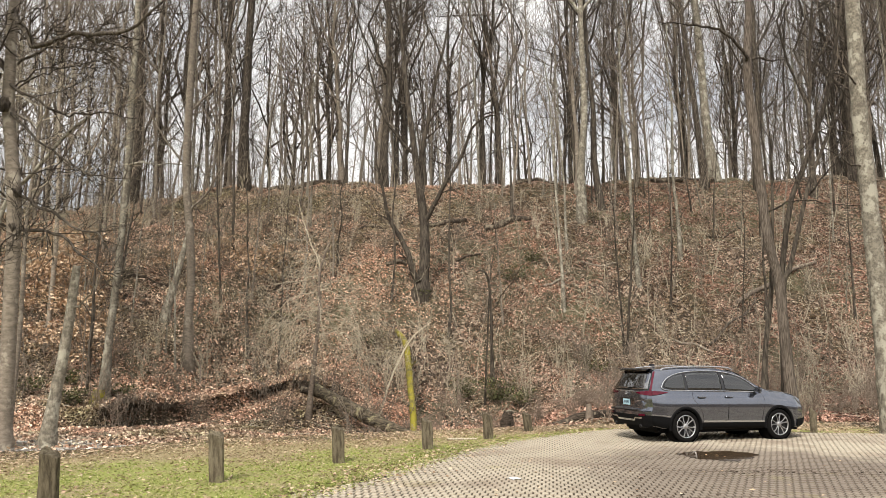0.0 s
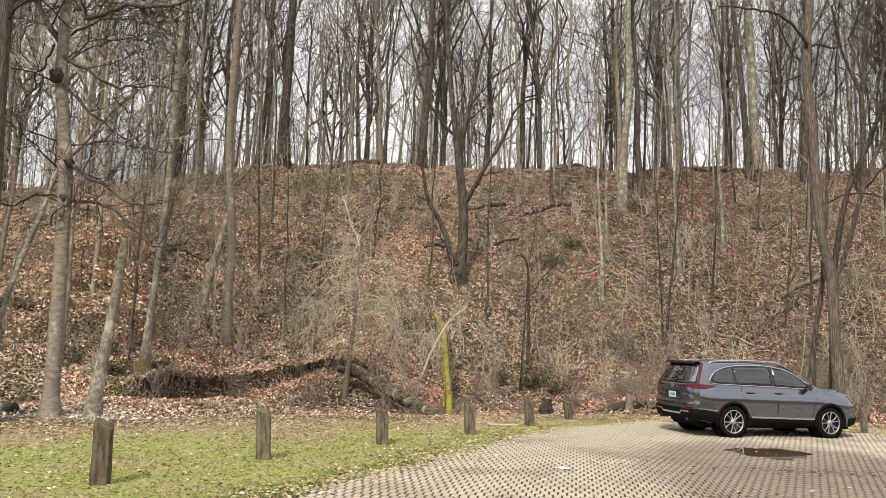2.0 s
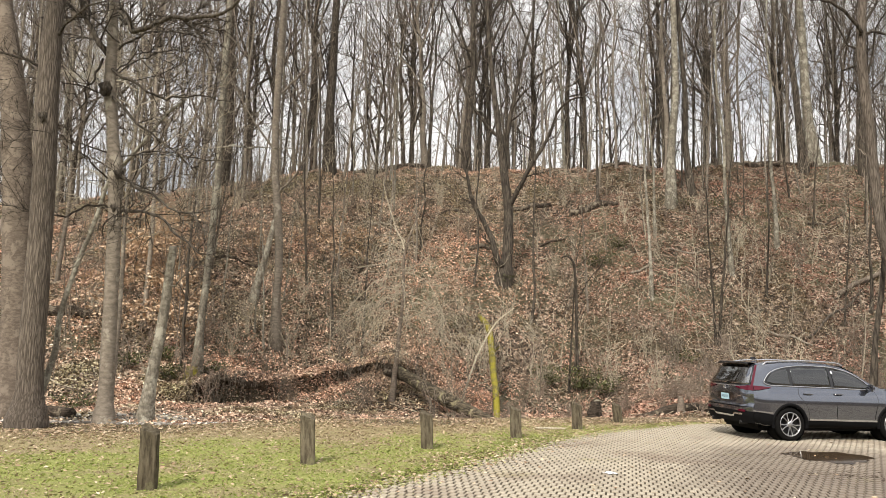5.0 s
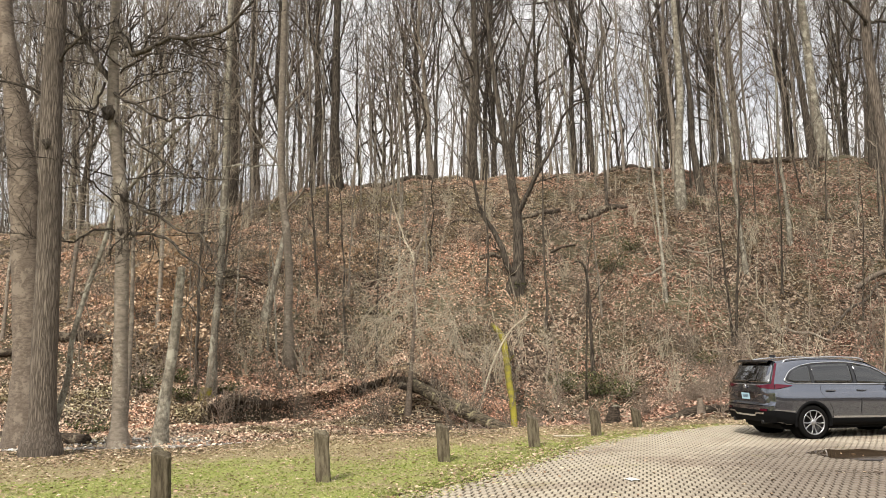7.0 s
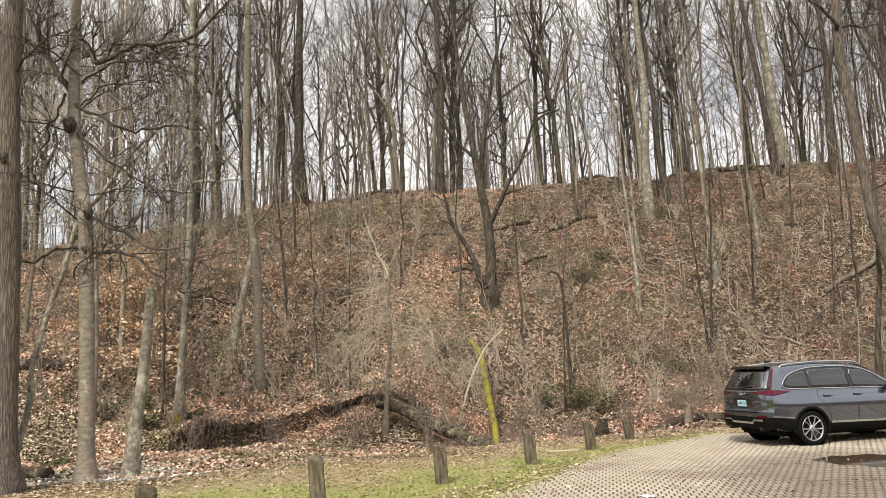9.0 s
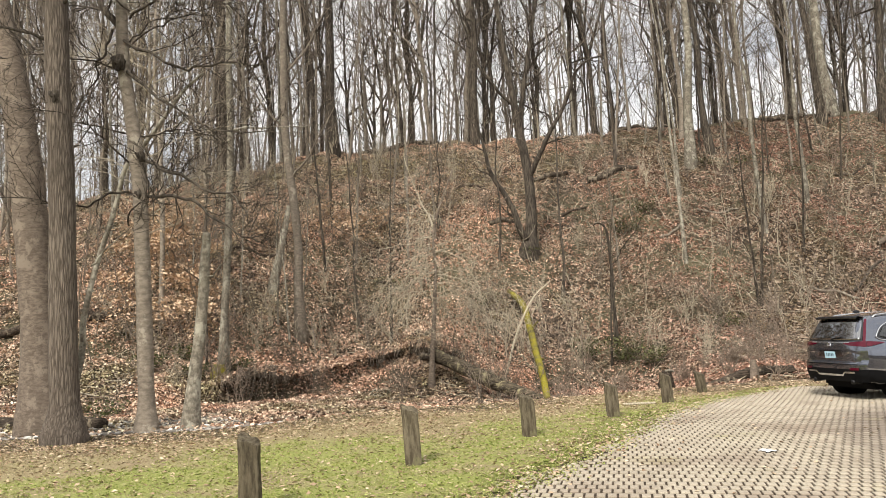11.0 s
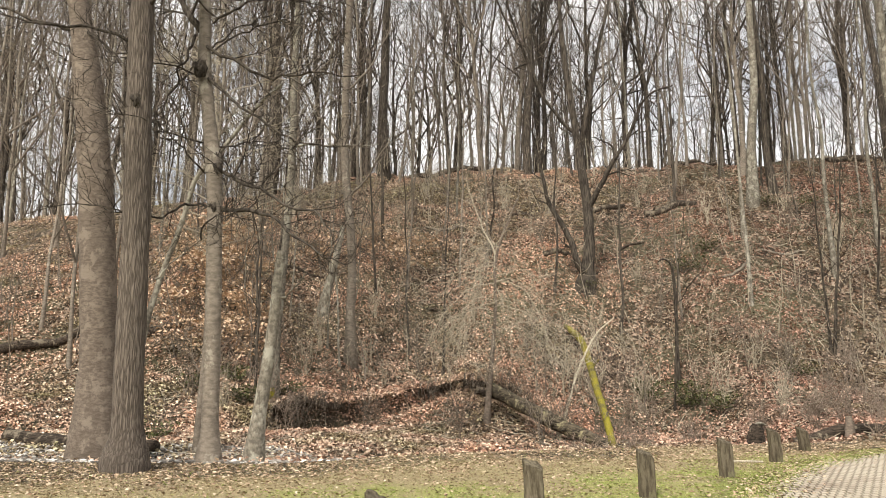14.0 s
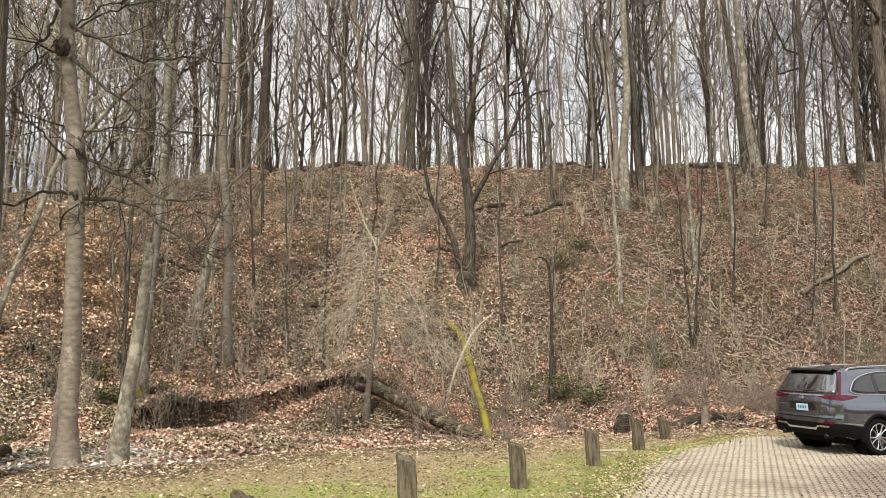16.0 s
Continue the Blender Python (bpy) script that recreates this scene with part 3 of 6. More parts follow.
shaped_tree("tree", "vine-clad grey tree at the foot of the hill", 9,
            [(-11.62, 30.97, 1.5), (-11.7, 30.97, 3.54), (-11.67, 30.97, 4.97), (-11.81, 30.97, 6.92), (-12.12, 30.97, 9.92), (-12.13, 30.97, 13.77), (-12.07, 30.97, 17.74), (-12, 31, 22)],
            (0.2, 0.18, 0.17, 0.17, 0.16, 0.15, 0.13, 0.08), BARK_GREY,
            [([(-11.9, 31, 8), (-10.8, 30.6, 9.2), (-9.9, 30.4, 10.8)], 0.06), ([(-12.1, 31, 10), (-13.4, 30.6, 11.5), (-14.3, 30.4, 13.2)], 0.06), ([(-12.1, 31, 12.5), (-11.0, 31.3, 14.2), (-10.4, 31.4, 16)], 0.06)], subs=8, twigs=5, reach=1.6, top=6)
shaped_tree("broken_tree", "pale leaning dead snag on the slope", 10, [(-13.49, 32.9, 3.6), (-13.12, 32.9, 5.2), (-12.87, 32.9, 6.35), (-12.7, 32.9, 7.25)], (0.17, 0.15, 0.13, 0.09), BARK_PALE)
for seed, bx, by, r, tall, tx, wood, words in (
        (21, 8.38, 47.4, 0.2, 24, -1.0, BARK_DARK, "dark straight tree just below the hill's crest"), (22, 7.04, 46.2, 0.27, 25, 0.3, BARK_PALE, "pale grey straight tree high on the slope"),
        (23, 16.1, 51.0, 0.24, 24, -1.6, BARK_DARK, "dark curved tree on the hill's crest"), (24, 17.4, 53.0, 0.36, 26, -1.2, BARK_PALE, "stout pale tree with spreading roots on the crest"),
        (25, -14.45, 46.6, 0.33, 26, -0.2, BARK_DARK, "stout dark tree near the hill's crest"), (26, -21.5, 46.5, 0.33, 26, -0.4, BARK_DARK, "stout dark tree near the hill's crest")):
    bz = at_ground(bx, by) - 0.05
    rng_t = np.random.default_rng(seed)
    line = [(bx + tx * (k / 6) + rng_t.normal(0, 0.08), by + rng_t.normal(0, 0.08), bz + tall * 0.8 * k / 6) for k in range(7)]
    shaped_tree("tree", words, seed, line, np.linspace(r, r * 0.4, 7), wood,
                [([line[4], np.array(line[4]) + (1.2 * sg, 0.3, 2.0), np.array(line[4]) + (1.9 * sg, 0.4, 4.5)], r * 0.4) for sg in (-1, 1)], subs=6, twigs=5, reach=1.8, top=6)

# saplings on the slope
for seed, bx, by, r, tall, tx, wood, words in (
        (31, 4.65, 37.6, 0.085, 13, -0.7, BARK_PALE, "thin pale sapling on the leafy slope"), (32, 8.73, 39.4, 0.11, 14, -0.6, BARK_PALE, "thin pale sapling on the leafy slope"),
        (33, 11.8, 42.5, 0.11, 14, -0.2, BARK_PALE, "thin pale sapling on the leafy slope"), (34, -1.09, 36.7, 0.07, 9, 0.1, BARK_DARK, "thin dark sapling on the leafy slope"),
        (35, -3.91, 37.6, 0.06, 9, 0.1, BARK_DARK, "thin dark sapling on the leafy slope"), (36, 5.5, 42.2, 0.08, 11, -0.5, BARK_PALE, "thin pale sapling on the leafy slope"),
        (37, -7.2, 40.2, 0.06, 8, 0.5, BARK_DARK, "thin dark sapling on the leafy slope"), (38, -14.6, 28.6, 0.06, 8, 0.1, BARK_DARK, "thin dark sapling on the creek bank"),
        (39, -9.9, 33.5, 0.06, 8, -0.3, BARK_DARK, "thin dark sapling on the slope"), (40, 2.6, 45.0, 0.08, 12, -0.2, BARK_DARK, "thin dark sapling on the slope"),
        (41, 14.5, 37.5, 0.07, 9, 0.2, BARK_DARK, "thin dark sapling on the slope"), (42, -16.5, 33.0, 0.09, 13, 0.2, BARK_GREY, "slim grey tree on the slope")):
    bz = at_ground(bx, by) - 0.05
    rng_t = np.random.default_rng(seed)
    line = [(bx + tx * (k / 6) + rng_t.normal(0, 0.05), by + rng_t.normal(0, 0.05), bz + tall * k / 6) for k in range(7)]
    limbs = []
    for k in range(2, 7):
        a = rng_t.uniform(0, 6.28)
        p0 = np.array(line[k])
        s = rng_t.uniform(0.8, 1.6)
        limbs.append(([p0, p0 + (math.cos(a) * s * 0.6, math.sin(a) * s * 0.6, s * 0.4), p0 + (math.cos(a) * s, math.sin(a) * s, s * 1.1)], r * 0.35))
    shaped_tree("sapling", words, seed, line, np.linspace(r, r * 0.35, 7), wood, limbs, subs=4, twigs=4, reach=0.8, sides=6, category="tree", crown_wood=TWIG)
shaped_tree("sapling", "thin dark sapling with a top bent over", 45, [(0.97, 34.3, 0.85), (0.94, 34.2, 2.4), (0.92, 34, 3.8), (0.85, 33.9, 5.1), (0.72, 33.8, 5.65), (0.45, 33.7, 5.8), (0.25, 33.7, 5.7)],
            (0.08, 0.07, 0.065, 0.06, 0.05, 0.035, 0.02), BARK_DARK, [([(0.92, 34.0, 4.0), (1.4, 33.9, 4.6), (2.2, 33.6, 5.6), (3.0, 33.4, 6.3)], 0.03)], subs=4, twigs=3, reach=0.6, category="tree")

# the trees beyond the parked car
shaped_tree("tree", "tall grey lichen-patched tree behind the parked car", 11,
            [(9.46, 23.0, 0.1), (9.33, 23.0, 2.42), (9.28, 23.0, 4.11), (9.05, 23.0, 5.32), (8.93, 23.0, 6.9), (8.85, 23.0, 8.52), (8.74, 23.0, 10.17), (8.76, 23.0, 11.29), (8.92, 23.0, 13.18), (9.1, 23, 17)],
            (0.14, 0.14, 0.14, 0.14, 0.14, 0.14, 0.135, 0.13, 0.11, 0.08), BARK_RIDGED,
            [([(8.71, 23.0, 11.0), (8.28, 22.7, 11.44), (7.5, 22.4, 11.79), (6.61, 22.0, 11.8), (5.92, 21.7, 11.53)], 0.06), ([(8.86, 23.0, 11.15), (9.16, 23.0, 11.28), (9.6, 23.0, 11.31), (10.15, 23.0, 11.55)], 0.05),
             ([(9.0, 23, 6.2), (9.8, 22.6, 6.4), (10.9, 22.3, 6.2), (11.8, 22, 6.0)], 0.03)], top=5, crown_wood=BARK_DARK)
shaped_tree("tree", "tall lichen-patched pale tree at the edge of the paving", 12,
            [(10.35, 19.3, -0.03), (10.25, 19.3, 2.59), (10.21, 19.3, 4.44), (10.18, 19.3, 6.2), (10.12, 19.3, 7.85), (10.17, 19.3, 9.7), (10.19, 19.3, 11.29), (10.2, 19.3, 15)],
            (0.25, 0.225, 0.215, 0.205, 0.195, 0.19, 0.18, 0.12), BARK_PALE,
            [([(10.2, 19.3, 6.6), (9.6, 19.2, 6.9), (8.8, 19.1, 7.1), (8.0, 19, 7.0)], 0.03), ([(10.2, 19.3, 7.4), (9.5, 19.2, 7.7), (8.6, 19.1, 7.5)], 0.03), ([(10.15, 19.3, 8.8), (9.4, 19, 9.2), (8.7, 18.8, 9.3)], 0.03)], top=5, crown_wood=BARK_DARK)
shaped_tree("tree", "dark leaning slender tree behind the parked car", 13,
            [(9.53, 23.6, 0.1), (9.55, 23.6, 2.44), (9.58, 23.6, 3.82), (9.75, 23.6, 5.2), (10.09, 23.6, 6.8), (10.63, 23.6, 8.04), (11.32, 23.6, 9.84), (11.75, 23.6, 11.49), (12.16, 23.6, 13.43)],
            (0.12, 0.1, 0.09, 0.085, 0.08, 0.075, 0.07, 0.06, 0.04), BARK_DARK, [([(10.4, 23.6, 6.8), (10.0, 23.4, 7.6), (9.5, 23.2, 8.1)], 0.04), ([(11, 23.6, 8.2), (10.9, 23.4, 9.6), (11.2, 23.3, 11.2)], 0.05)], subs=7, twigs=4, top=3)
shaped_tree("tree", "dark leaning slender tree behind the parked car", 14,
            [(9.7, 23.4, 0.1), (9.6, 23.4, 2.1), (9.58, 23.4, 4.0), (9.8, 23.4, 4.6), (10.13, 23.4, 5.72), (10.59, 23.4, 7.29), (11.18, 23.4, 8.61), (12.1, 23.4, 10.9)],
            (0.09, 0.08, 0.075, 0.07, 0.065, 0.06, 0.05, 0.035), BARK_DARK, [([(10.8, 24, 7), (11.4, 23.8, 7.7), (12.3, 23.6, 8.3)], 0.035)], subs=7, twigs=4, top=3)
shaped_tree("tree", "slender dark tree behind the parked car", 15,
            [(9.0, 24.0, 0.15), (9.13, 24.0, 1.98), (9.28, 24.0, 3.0), (9.44, 24.0, 4.05), (9.62, 24.0, 6.3), (9.75, 24, 9)], (0.09, 0.08, 0.075, 0.07, 0.05, 0.03), BARK_DARK, top=3)

# ---- the forest on the plateau ----
rng_f = np.random.default_rng(77)
kinds = []
for k in range(9):
    wood = (BARK_DARK, BARK_GREY, BARK_DARK, BARK_GREY, BARK_PALE, BARK_DARK, BARK_GREY, BARK_DARK, BARK_GREY)[k]
    words = {BARK_DARK: "tall bare dark-barked forest tree on the hill", BARK_GREY: "tall bare grey forest tree on the hill", BARK_PALE: "tall bare pale-barked forest tree on the hill"}[wood]
    slim = k in (1, 3, 4, 6, 7)
    t0 = forest_tree(100 + k, 24 + rng_f.uniform(-3, 4), 0.1 if slim else 0.23 + rng_f.uniform(-0.05, 0.07), 0.14 if slim else 0.24, 18, wood, lean=rng_f.uniform(0, 0.05), subs=7, twigs=4, fork=0.4, spread=1.0 if slim else 1.2)
    kinds.append(tagged(t0, words, "tree", "forest trees on the hill"))
spots = []
tries = 0
while len(spots) < 210 and tries < 20000:
    tries += 1
    fx = rng_f.uniform(-75, 75)
    fy = 48.5 + 26 * rng_f.random() ** 1.2
    if abs(fx) > 12 + fy * 0.72 or (fx < -18 and rng_f.random() < 0.4):
        continue
    if any((fx - a) ** 2 + (fy - b) ** 2 < 1.6 for a, b in spots):
        continue
    spots.append((fx, fy))
for _ in range(400):
    if len(spots) > 238:
        break
    fx, fy = rng_f.uniform(-42, -15.5), rng_f.uniform(24, 48)
    if fx < -3 - fy * 0.82 or any((fx - a) ** 2 + (fy - b) ** 2 < 5 for a, b in spots):
        continue
    spots.append((fx, fy))
for _ in range(34):
    spots.append((rng_f.uniform(8, 44), rng_f.uniform(52, 73)))
for k, (fx, fy) in enumerate(spots):
    m = pose(fx, fy, at_ground(fx, fy) - 0.05, rng_f.normal(0, 1.2), rng_f.normal(0, 1.2), rng_f.uniform(0, 360)) @ Matrix.Diagonal((*[rng_f.uniform(0.72, 1.12)] * 3, 1))
    if k < len(kinds):
        kinds[k].matrix_basis = m
    else:
        copy_thing(kinds[int(rng_f.integers(len(kinds))) if fx > -14 or fy > 50 else (1, 3, 4, 6)[k % 4]], pose(0, 0, 0)).matrix_basis = m

# thin saplings over crest and slope
thin = []
for k in range(6):
    t0 = forest_tree(140 + k, 7 + k * 0.7, 0.045 + 0.006 * k, 0.2, 11, (BARK_PALE, BARK_DARK, BARK_GREY)[k % 3], lean=0.05, subs=4, twigs=3, sides=5, name="sapling", spread=1.1)
    thin.append(tagged(t0, ("thin pale bare sapling among the leaf litter", "thin dark bare sapling among the leaf litter", "thin grey bare sapling among the leaf litter")[k % 3], "sapling", "saplings on the slope"))
done = 0
while done < 95:
    fx, fy = rng_f.uniform(-26, 24), rng_f.uniform(26, 52)
    if fy < float(bank(fx)) + 0.6 or abs(fx) > fy * 0.68 or (abs(fx + 2.3) < 2.6 and fy < 44) or rng_f.random() > 0.35 + 0.65 * float(ease(38, 49, fy)):
        continue
    m = pose(fx, fy, at_ground(fx, fy) - 0.05, rng_f.normal(0, 4), rng_f.normal(0, 4), rng_f.uniform(0, 360)) @ Matrix.Diagonal((*[rng_f.uniform(0.7, 1.3)] * 3, 1))
    if done < len(thin):
        thin[done].matrix_basis = m
    else:
        copy_thing(thin[int(rng_f.integers(6))], pose(0, 0, 0)).matrix_basis = m
    done += 1


def far_woods(name, label, count, spot):
    """Forest that nobody could count, joined into one mesh of trunks and branches; spot gives a place for each tree."""
    protos = []
    for k in range(6):
        t0 = forest_tree(170 + k, 22 + k, 0.11 + 0.03 * (k % 3), 0.25, 15, BARK_DARK, lean=0.04, subs=5, twigs=3, fork=0.35, sides=4, spread=1.15)
        v, f = [], []
        for c in list(t0.children):
            base = len(v)
            v += [p.co[:] for p in c.data.vertices]
            f += [[i + base for i in p.vertices] for p in c.data.polygons]
            bpy.data.objects.remove(c)
        bpy.data.objects.remove(t0)
        protos.append((np.array(v), f))
    rng = np.random.default_rng(8)
    allv, allf, base = [], [], 0
    made = 0
    while made < count:
        fx, fy = spot(rng)
        v, f = protos[int(rng.integers(6))]
        a, s = rng.uniform(0, 6.28), rng.uniform(0.75, 1.1)
        q = v.copy()
        q[:, 0] = (v[:, 0] * math.cos(a) - v[:, 1] * math.sin(a)) * s + fx
        q[:, 1] = (v[:, 0] * math.sin(a) + v[:, 1] * math.cos(a)) * s + fy
        q[:, 2] = v[:, 2] * s + at_ground(fx, fy)
        allv.append(q)
        allf += [[i + base for i in p] for p in f]
        base += len(q)
        made += 1
    me = bpy.data.meshes.new(name)
    me.from_pydata(np.concatenate(allv).tolist(), [], allf)
    me.materials.append(BARK_DARK)
    return tagged(new(name, me), label, "woods", kind="stuff")


def spot_ahead(rng):
    fy = rng.uniform(72, 135)
    return rng.uniform(-1, 1) * (12 + fy * 0.75), fy


def spot_behind(rng):
    a, d = radians(rng.uniform(195, 345)), rng.uniform(26, 46)
    return 3 + d * math.cos(a), 2 + d * math.sin(a)


far_woods("far_woods", "dense bare forest further back on the plateau", 150, spot_ahead)
far_woods("woods_behind", "bare wood beyond the car park's open side", 34, spot_behind)

def undergrowth(name, label, count, spot, tall, material, seed, subs=6, twigs=3):
    """Thin crooked saplings and brush that nobody could count, joined into one mesh."""
    rng = np.random.default_rng(seed)
    soup, made = Soup(), 0
    while made < count:
        x, y = spot(rng)
        if y < float(bank(x)) + 0.5:
            continue
        made += 1
        h = tall * rng.uniform(0.45, 1.3)
        lean = rng.normal(0, 0.13, 2)
        q = np.array([(x + lean[0] * h * u, y + lean[1] * h * u, h * u) for u in (0, 0.25, 0.5, 0.75, 1)])
        q[1:, :2] += np.cumsum(rng.normal(0, 0.03 * h, (4, 2)), 0)
        q[:, 2] += at_ground(x, y) - 0.05
        r = rng.uniform(0.014, 0.03) * (0.6 + 0.1 * tall)
        soup.tube(q, r * np.array((1.2, 1, 0.8, 0.6, 0.3)), 4)
        twiggy(rng, soup, q, r, subs, twigs, h * 0.3, 0.3)
    return tagged(new(name, soup.mesh(name, material)), label, "undergrowth", kind="stuff")


def spot_west(rng):
    y = rng.uniform(23, 52)
    return rng.uniform(-5 - y * 0.9, -13), y


def spot_slope(rng):
    y = rng.uniform(29, 51)
    return rng.uniform(-2 - y * 0.55, y * 0.5), y


undergrowth("undergrowth", "grey bare undergrowth and thin poles among the trees", 170, spot_west, 5.0, TWIG, 510)
undergrowth("crest_brush", "grey tangle of thin bare stems along the hill's crest", 190, lambda g: (g.uniform(-34, 34), g.uniform(50, 64)), 4.2, TWIG, 513, 6, 3)
undergrowth("pale_undergrowth", "pale thin bare stems and twigs on the wooded slope", 150, spot_slope, 2.6, TWIG_TAN, 511, 5, 3)
undergrowth("brown_undergrowth", "thin brown bare stems on the wooded slope", 110, spot_slope, 3.2, TWIG, 512, 5, 3)

# ---- wooden posts along the grass ----
POST_WOOD = bark("weathered_post", (0.075, 0.062, 0.042), (0.19, 0.165, 0.115), (0.2, 0.19, 0.11), stretch=(10, 10, 2.2), amount=0.45)


def post(x, y, tall, lean_x=0.0, lean_y=0.0, turn=0.0, w=0.2, d=0.15):
    bm = bmesh.new()
    bmesh.ops.create_cube(bm, size=1, matrix=Matrix.Translation((0, 0, 0.5)))
    for v in bm.verts:
        v.co.x, v.co.y = v.co.x * w, v.co.y * d
        v.co.z = -0.25 if v.co.z < 0.5 else tall + (0.05 if v.co.x > 0 else -0.03) * (-1) + (0.03 if v.co.y > 0 else -0.02)
    bmesh.ops.subdivide_edges(bm, edges=list(bm.edges), cuts=4, use_grid_fill=True)
    rng = random.Random(int(x * 100))
    for v in bm.verts:
        v.co += Vector((rng.uniform(-1, 1), rng.uniform(-1, 1), rng.uniform(-1, 1))) * 0.006
    bmesh.ops.bevel(bm, geom=[e for e in bm.edges if e.is_manifold and e.calc_face_angle() > 0.9], offset=0.012, segments=1, affect="EDGES")
    me = bpy.data.meshes.new("wooden_post")
    bm.to_mesh(me)
    bm.free()
    me.materials.append(POST_WOOD)
    ob = new("wooden_post", me)
    ob.matrix_basis = pose(x, y, at_ground(x, y), lean_x, lean_y, turn)
    return tagged(ob, "short weathered wooden bollard post with a slanted top", "post", "posts along the grass edge")


for px, py, tall, lx, ly in ((-4.93, 8.95, 0.7, 0, -1), (-3.74, 11.3, 0.7, 0, -3), (-2.33, 13.48, 0.6, 0, -3), (-0.9, 15.6, 0.57, 0, -2), (0.37, 17.67, 0.56, 0, -3), (1.43, 19.6, 0.45, 0, -7), (8.5, 19.57, 0.55, 0, 1)):
    post(px, py, tall, lx, ly, 12, *((0.14, 0.12) if px > 5 else (0.2, 0.15)))

# ---- the parked car: x forward, y to its left, on its wheels ----
def car_paint():
    m, n, l, b = mat("grey_metallic_paint", 0.2, 0.9)
    v = place(n, l, (1, 1, 1))
    flakes = noise_tex(n, l, v, 900, 2)
    dust = noise_tex(n, l, v, 3, 6, 0.7)
    col = ramp(n, l, flakes, (0.3, (0.085, 0.094, 0.12)), (0.7, (0.165, 0.18, 0.224)))
    l.new(mix(n, l, ramp(n, l, dust, (0.5, (0, 0, 0)), (0.8, (0.2, 0.2, 0.2))), col, (0.1, 0.09, 0.08)), b.inputs["Base Color"])
    l.new(ramp(n, l, dust, (0.3, (0.15, 0.15, 0.15)), (0.8, (0.21, 0.21, 0.21))), b.inputs["Roughness"])
    b.inputs["Coat Weight"].default_value, b.inputs["Coat Roughness"].default_value, b.inputs["Coat IOR"].default_value = 1.0, 0.03, 1.85
    return m


PAINT = car_paint()
TRIM = plain("black_plastic_trim", (0.005, 0.005, 0.0055), 0.65, 0, 0.3, 60, 0.0, 0.1)
GLOSS = plain("gloss_black", (0.008, 0.008, 0.009), 0.12, 0, 0.2, 20, 0.5)
CHROME = plain("bright_trim", (0.62, 0.63, 0.65), 0.2, 0.95, 0.08, 40)
TYRE = plain("tyre_rubber", (0.007, 0.0067, 0.0064), 0.85, 0, 0.3, 40, 0.0, 0.1)
ALLOY = plain("machined_alloy", (0.5, 0.5, 0.52), 0.35, 0.9, 0.1, 40)
WHEEL_DARK = plain("dark_wheel_pocket", (0.012, 0.012, 0.013), 0.45, 0.4, 0.2, 40)
TAIL = plain("red_lamp_lens", (0.085, 0.0015, 0.013), 0.18, 0, 0.35, 18, 0.3, 0.3)
LAMP = plain("clear_lamp_lens", (0.1, 0.105, 0.11), 0.1, 0.2, 0.2, 25, 0.6)
PLATE = plain("pale_blue_plate", (0.42, 0.62, 0.72), 0.4, 0, 0.1, 30)
INK = plain("dark_ink", (0.04, 0.08, 0.12), 0.5)


def tinted_glass(name, ior):
    m, n, l, b = mat(name, 0.02)
    b.inputs["Base Color"].default_value = (0.02, 0.023, 0.023, 1)
    b.inputs["Transmission Weight"].default_value, b.inputs["IOR"].default_value = 0.9, ior
    f = noise_tex(n, l, place(n, l, (1, 1, 1)), 4, 5)
    l.new(ramp(n, l, f, (0.4, (0.0, 0.0, 0.0)), (0.8, (0.02, 0.02, 0.02))), b.inputs["Roughness"])
    bump(n, l, b, noise_tex(n, l, place(n, l, (1, 1, 1)), 2.2, 2), 0.06, 0.03)
    return m


GLASS = tinted_glass("tinted_glass", 1.95)
# IOR set far above real glass so the rear window mirrors more sky
GLASS_REAR = tinted_glass("high_ior_rear_glass", 3.4)


FRONT_AXLE = 1.22


def z_top(x):
    return np.interp(x, (-2.3, -2.27, -2.16, -2.04, -1.95, -1.4, -0.8, -0.2, 0.2, 0.5, 0.8, 1.05, 1.2, 1.5, 1.8, 2.0, 2.12, 2.2, 2.23),
                     (0.98, 1.1, 1.34, 1.56, 1.6, 1.645, 1.655, 1.625, 1.55, 1.42, 1.24, 1.14, 1.115, 1.085, 1.03, 0.95, 0.87, 0.72, 0.6))


def z_low(x):
    return np.interp(x, (-2.3, -2.2, -1.9, 1.7, 2.0, 2.23), (0.48, 0.38, 0.3, 0.25, 0.28, 0.45))


def half_width(x):
    return np.interp(x, (-2.3, -2.26, -2.2, -2.08, -1.8, -1.0, 0.6, 1.4, 1.75, 1.95, 2.1, 2.2, 2.23), (0.66, 0.76, 0.84, 0.89, 0.915, 0.925, 0.92, 0.925, 0.9, 0.83, 0.72, 0.55, 0.42))


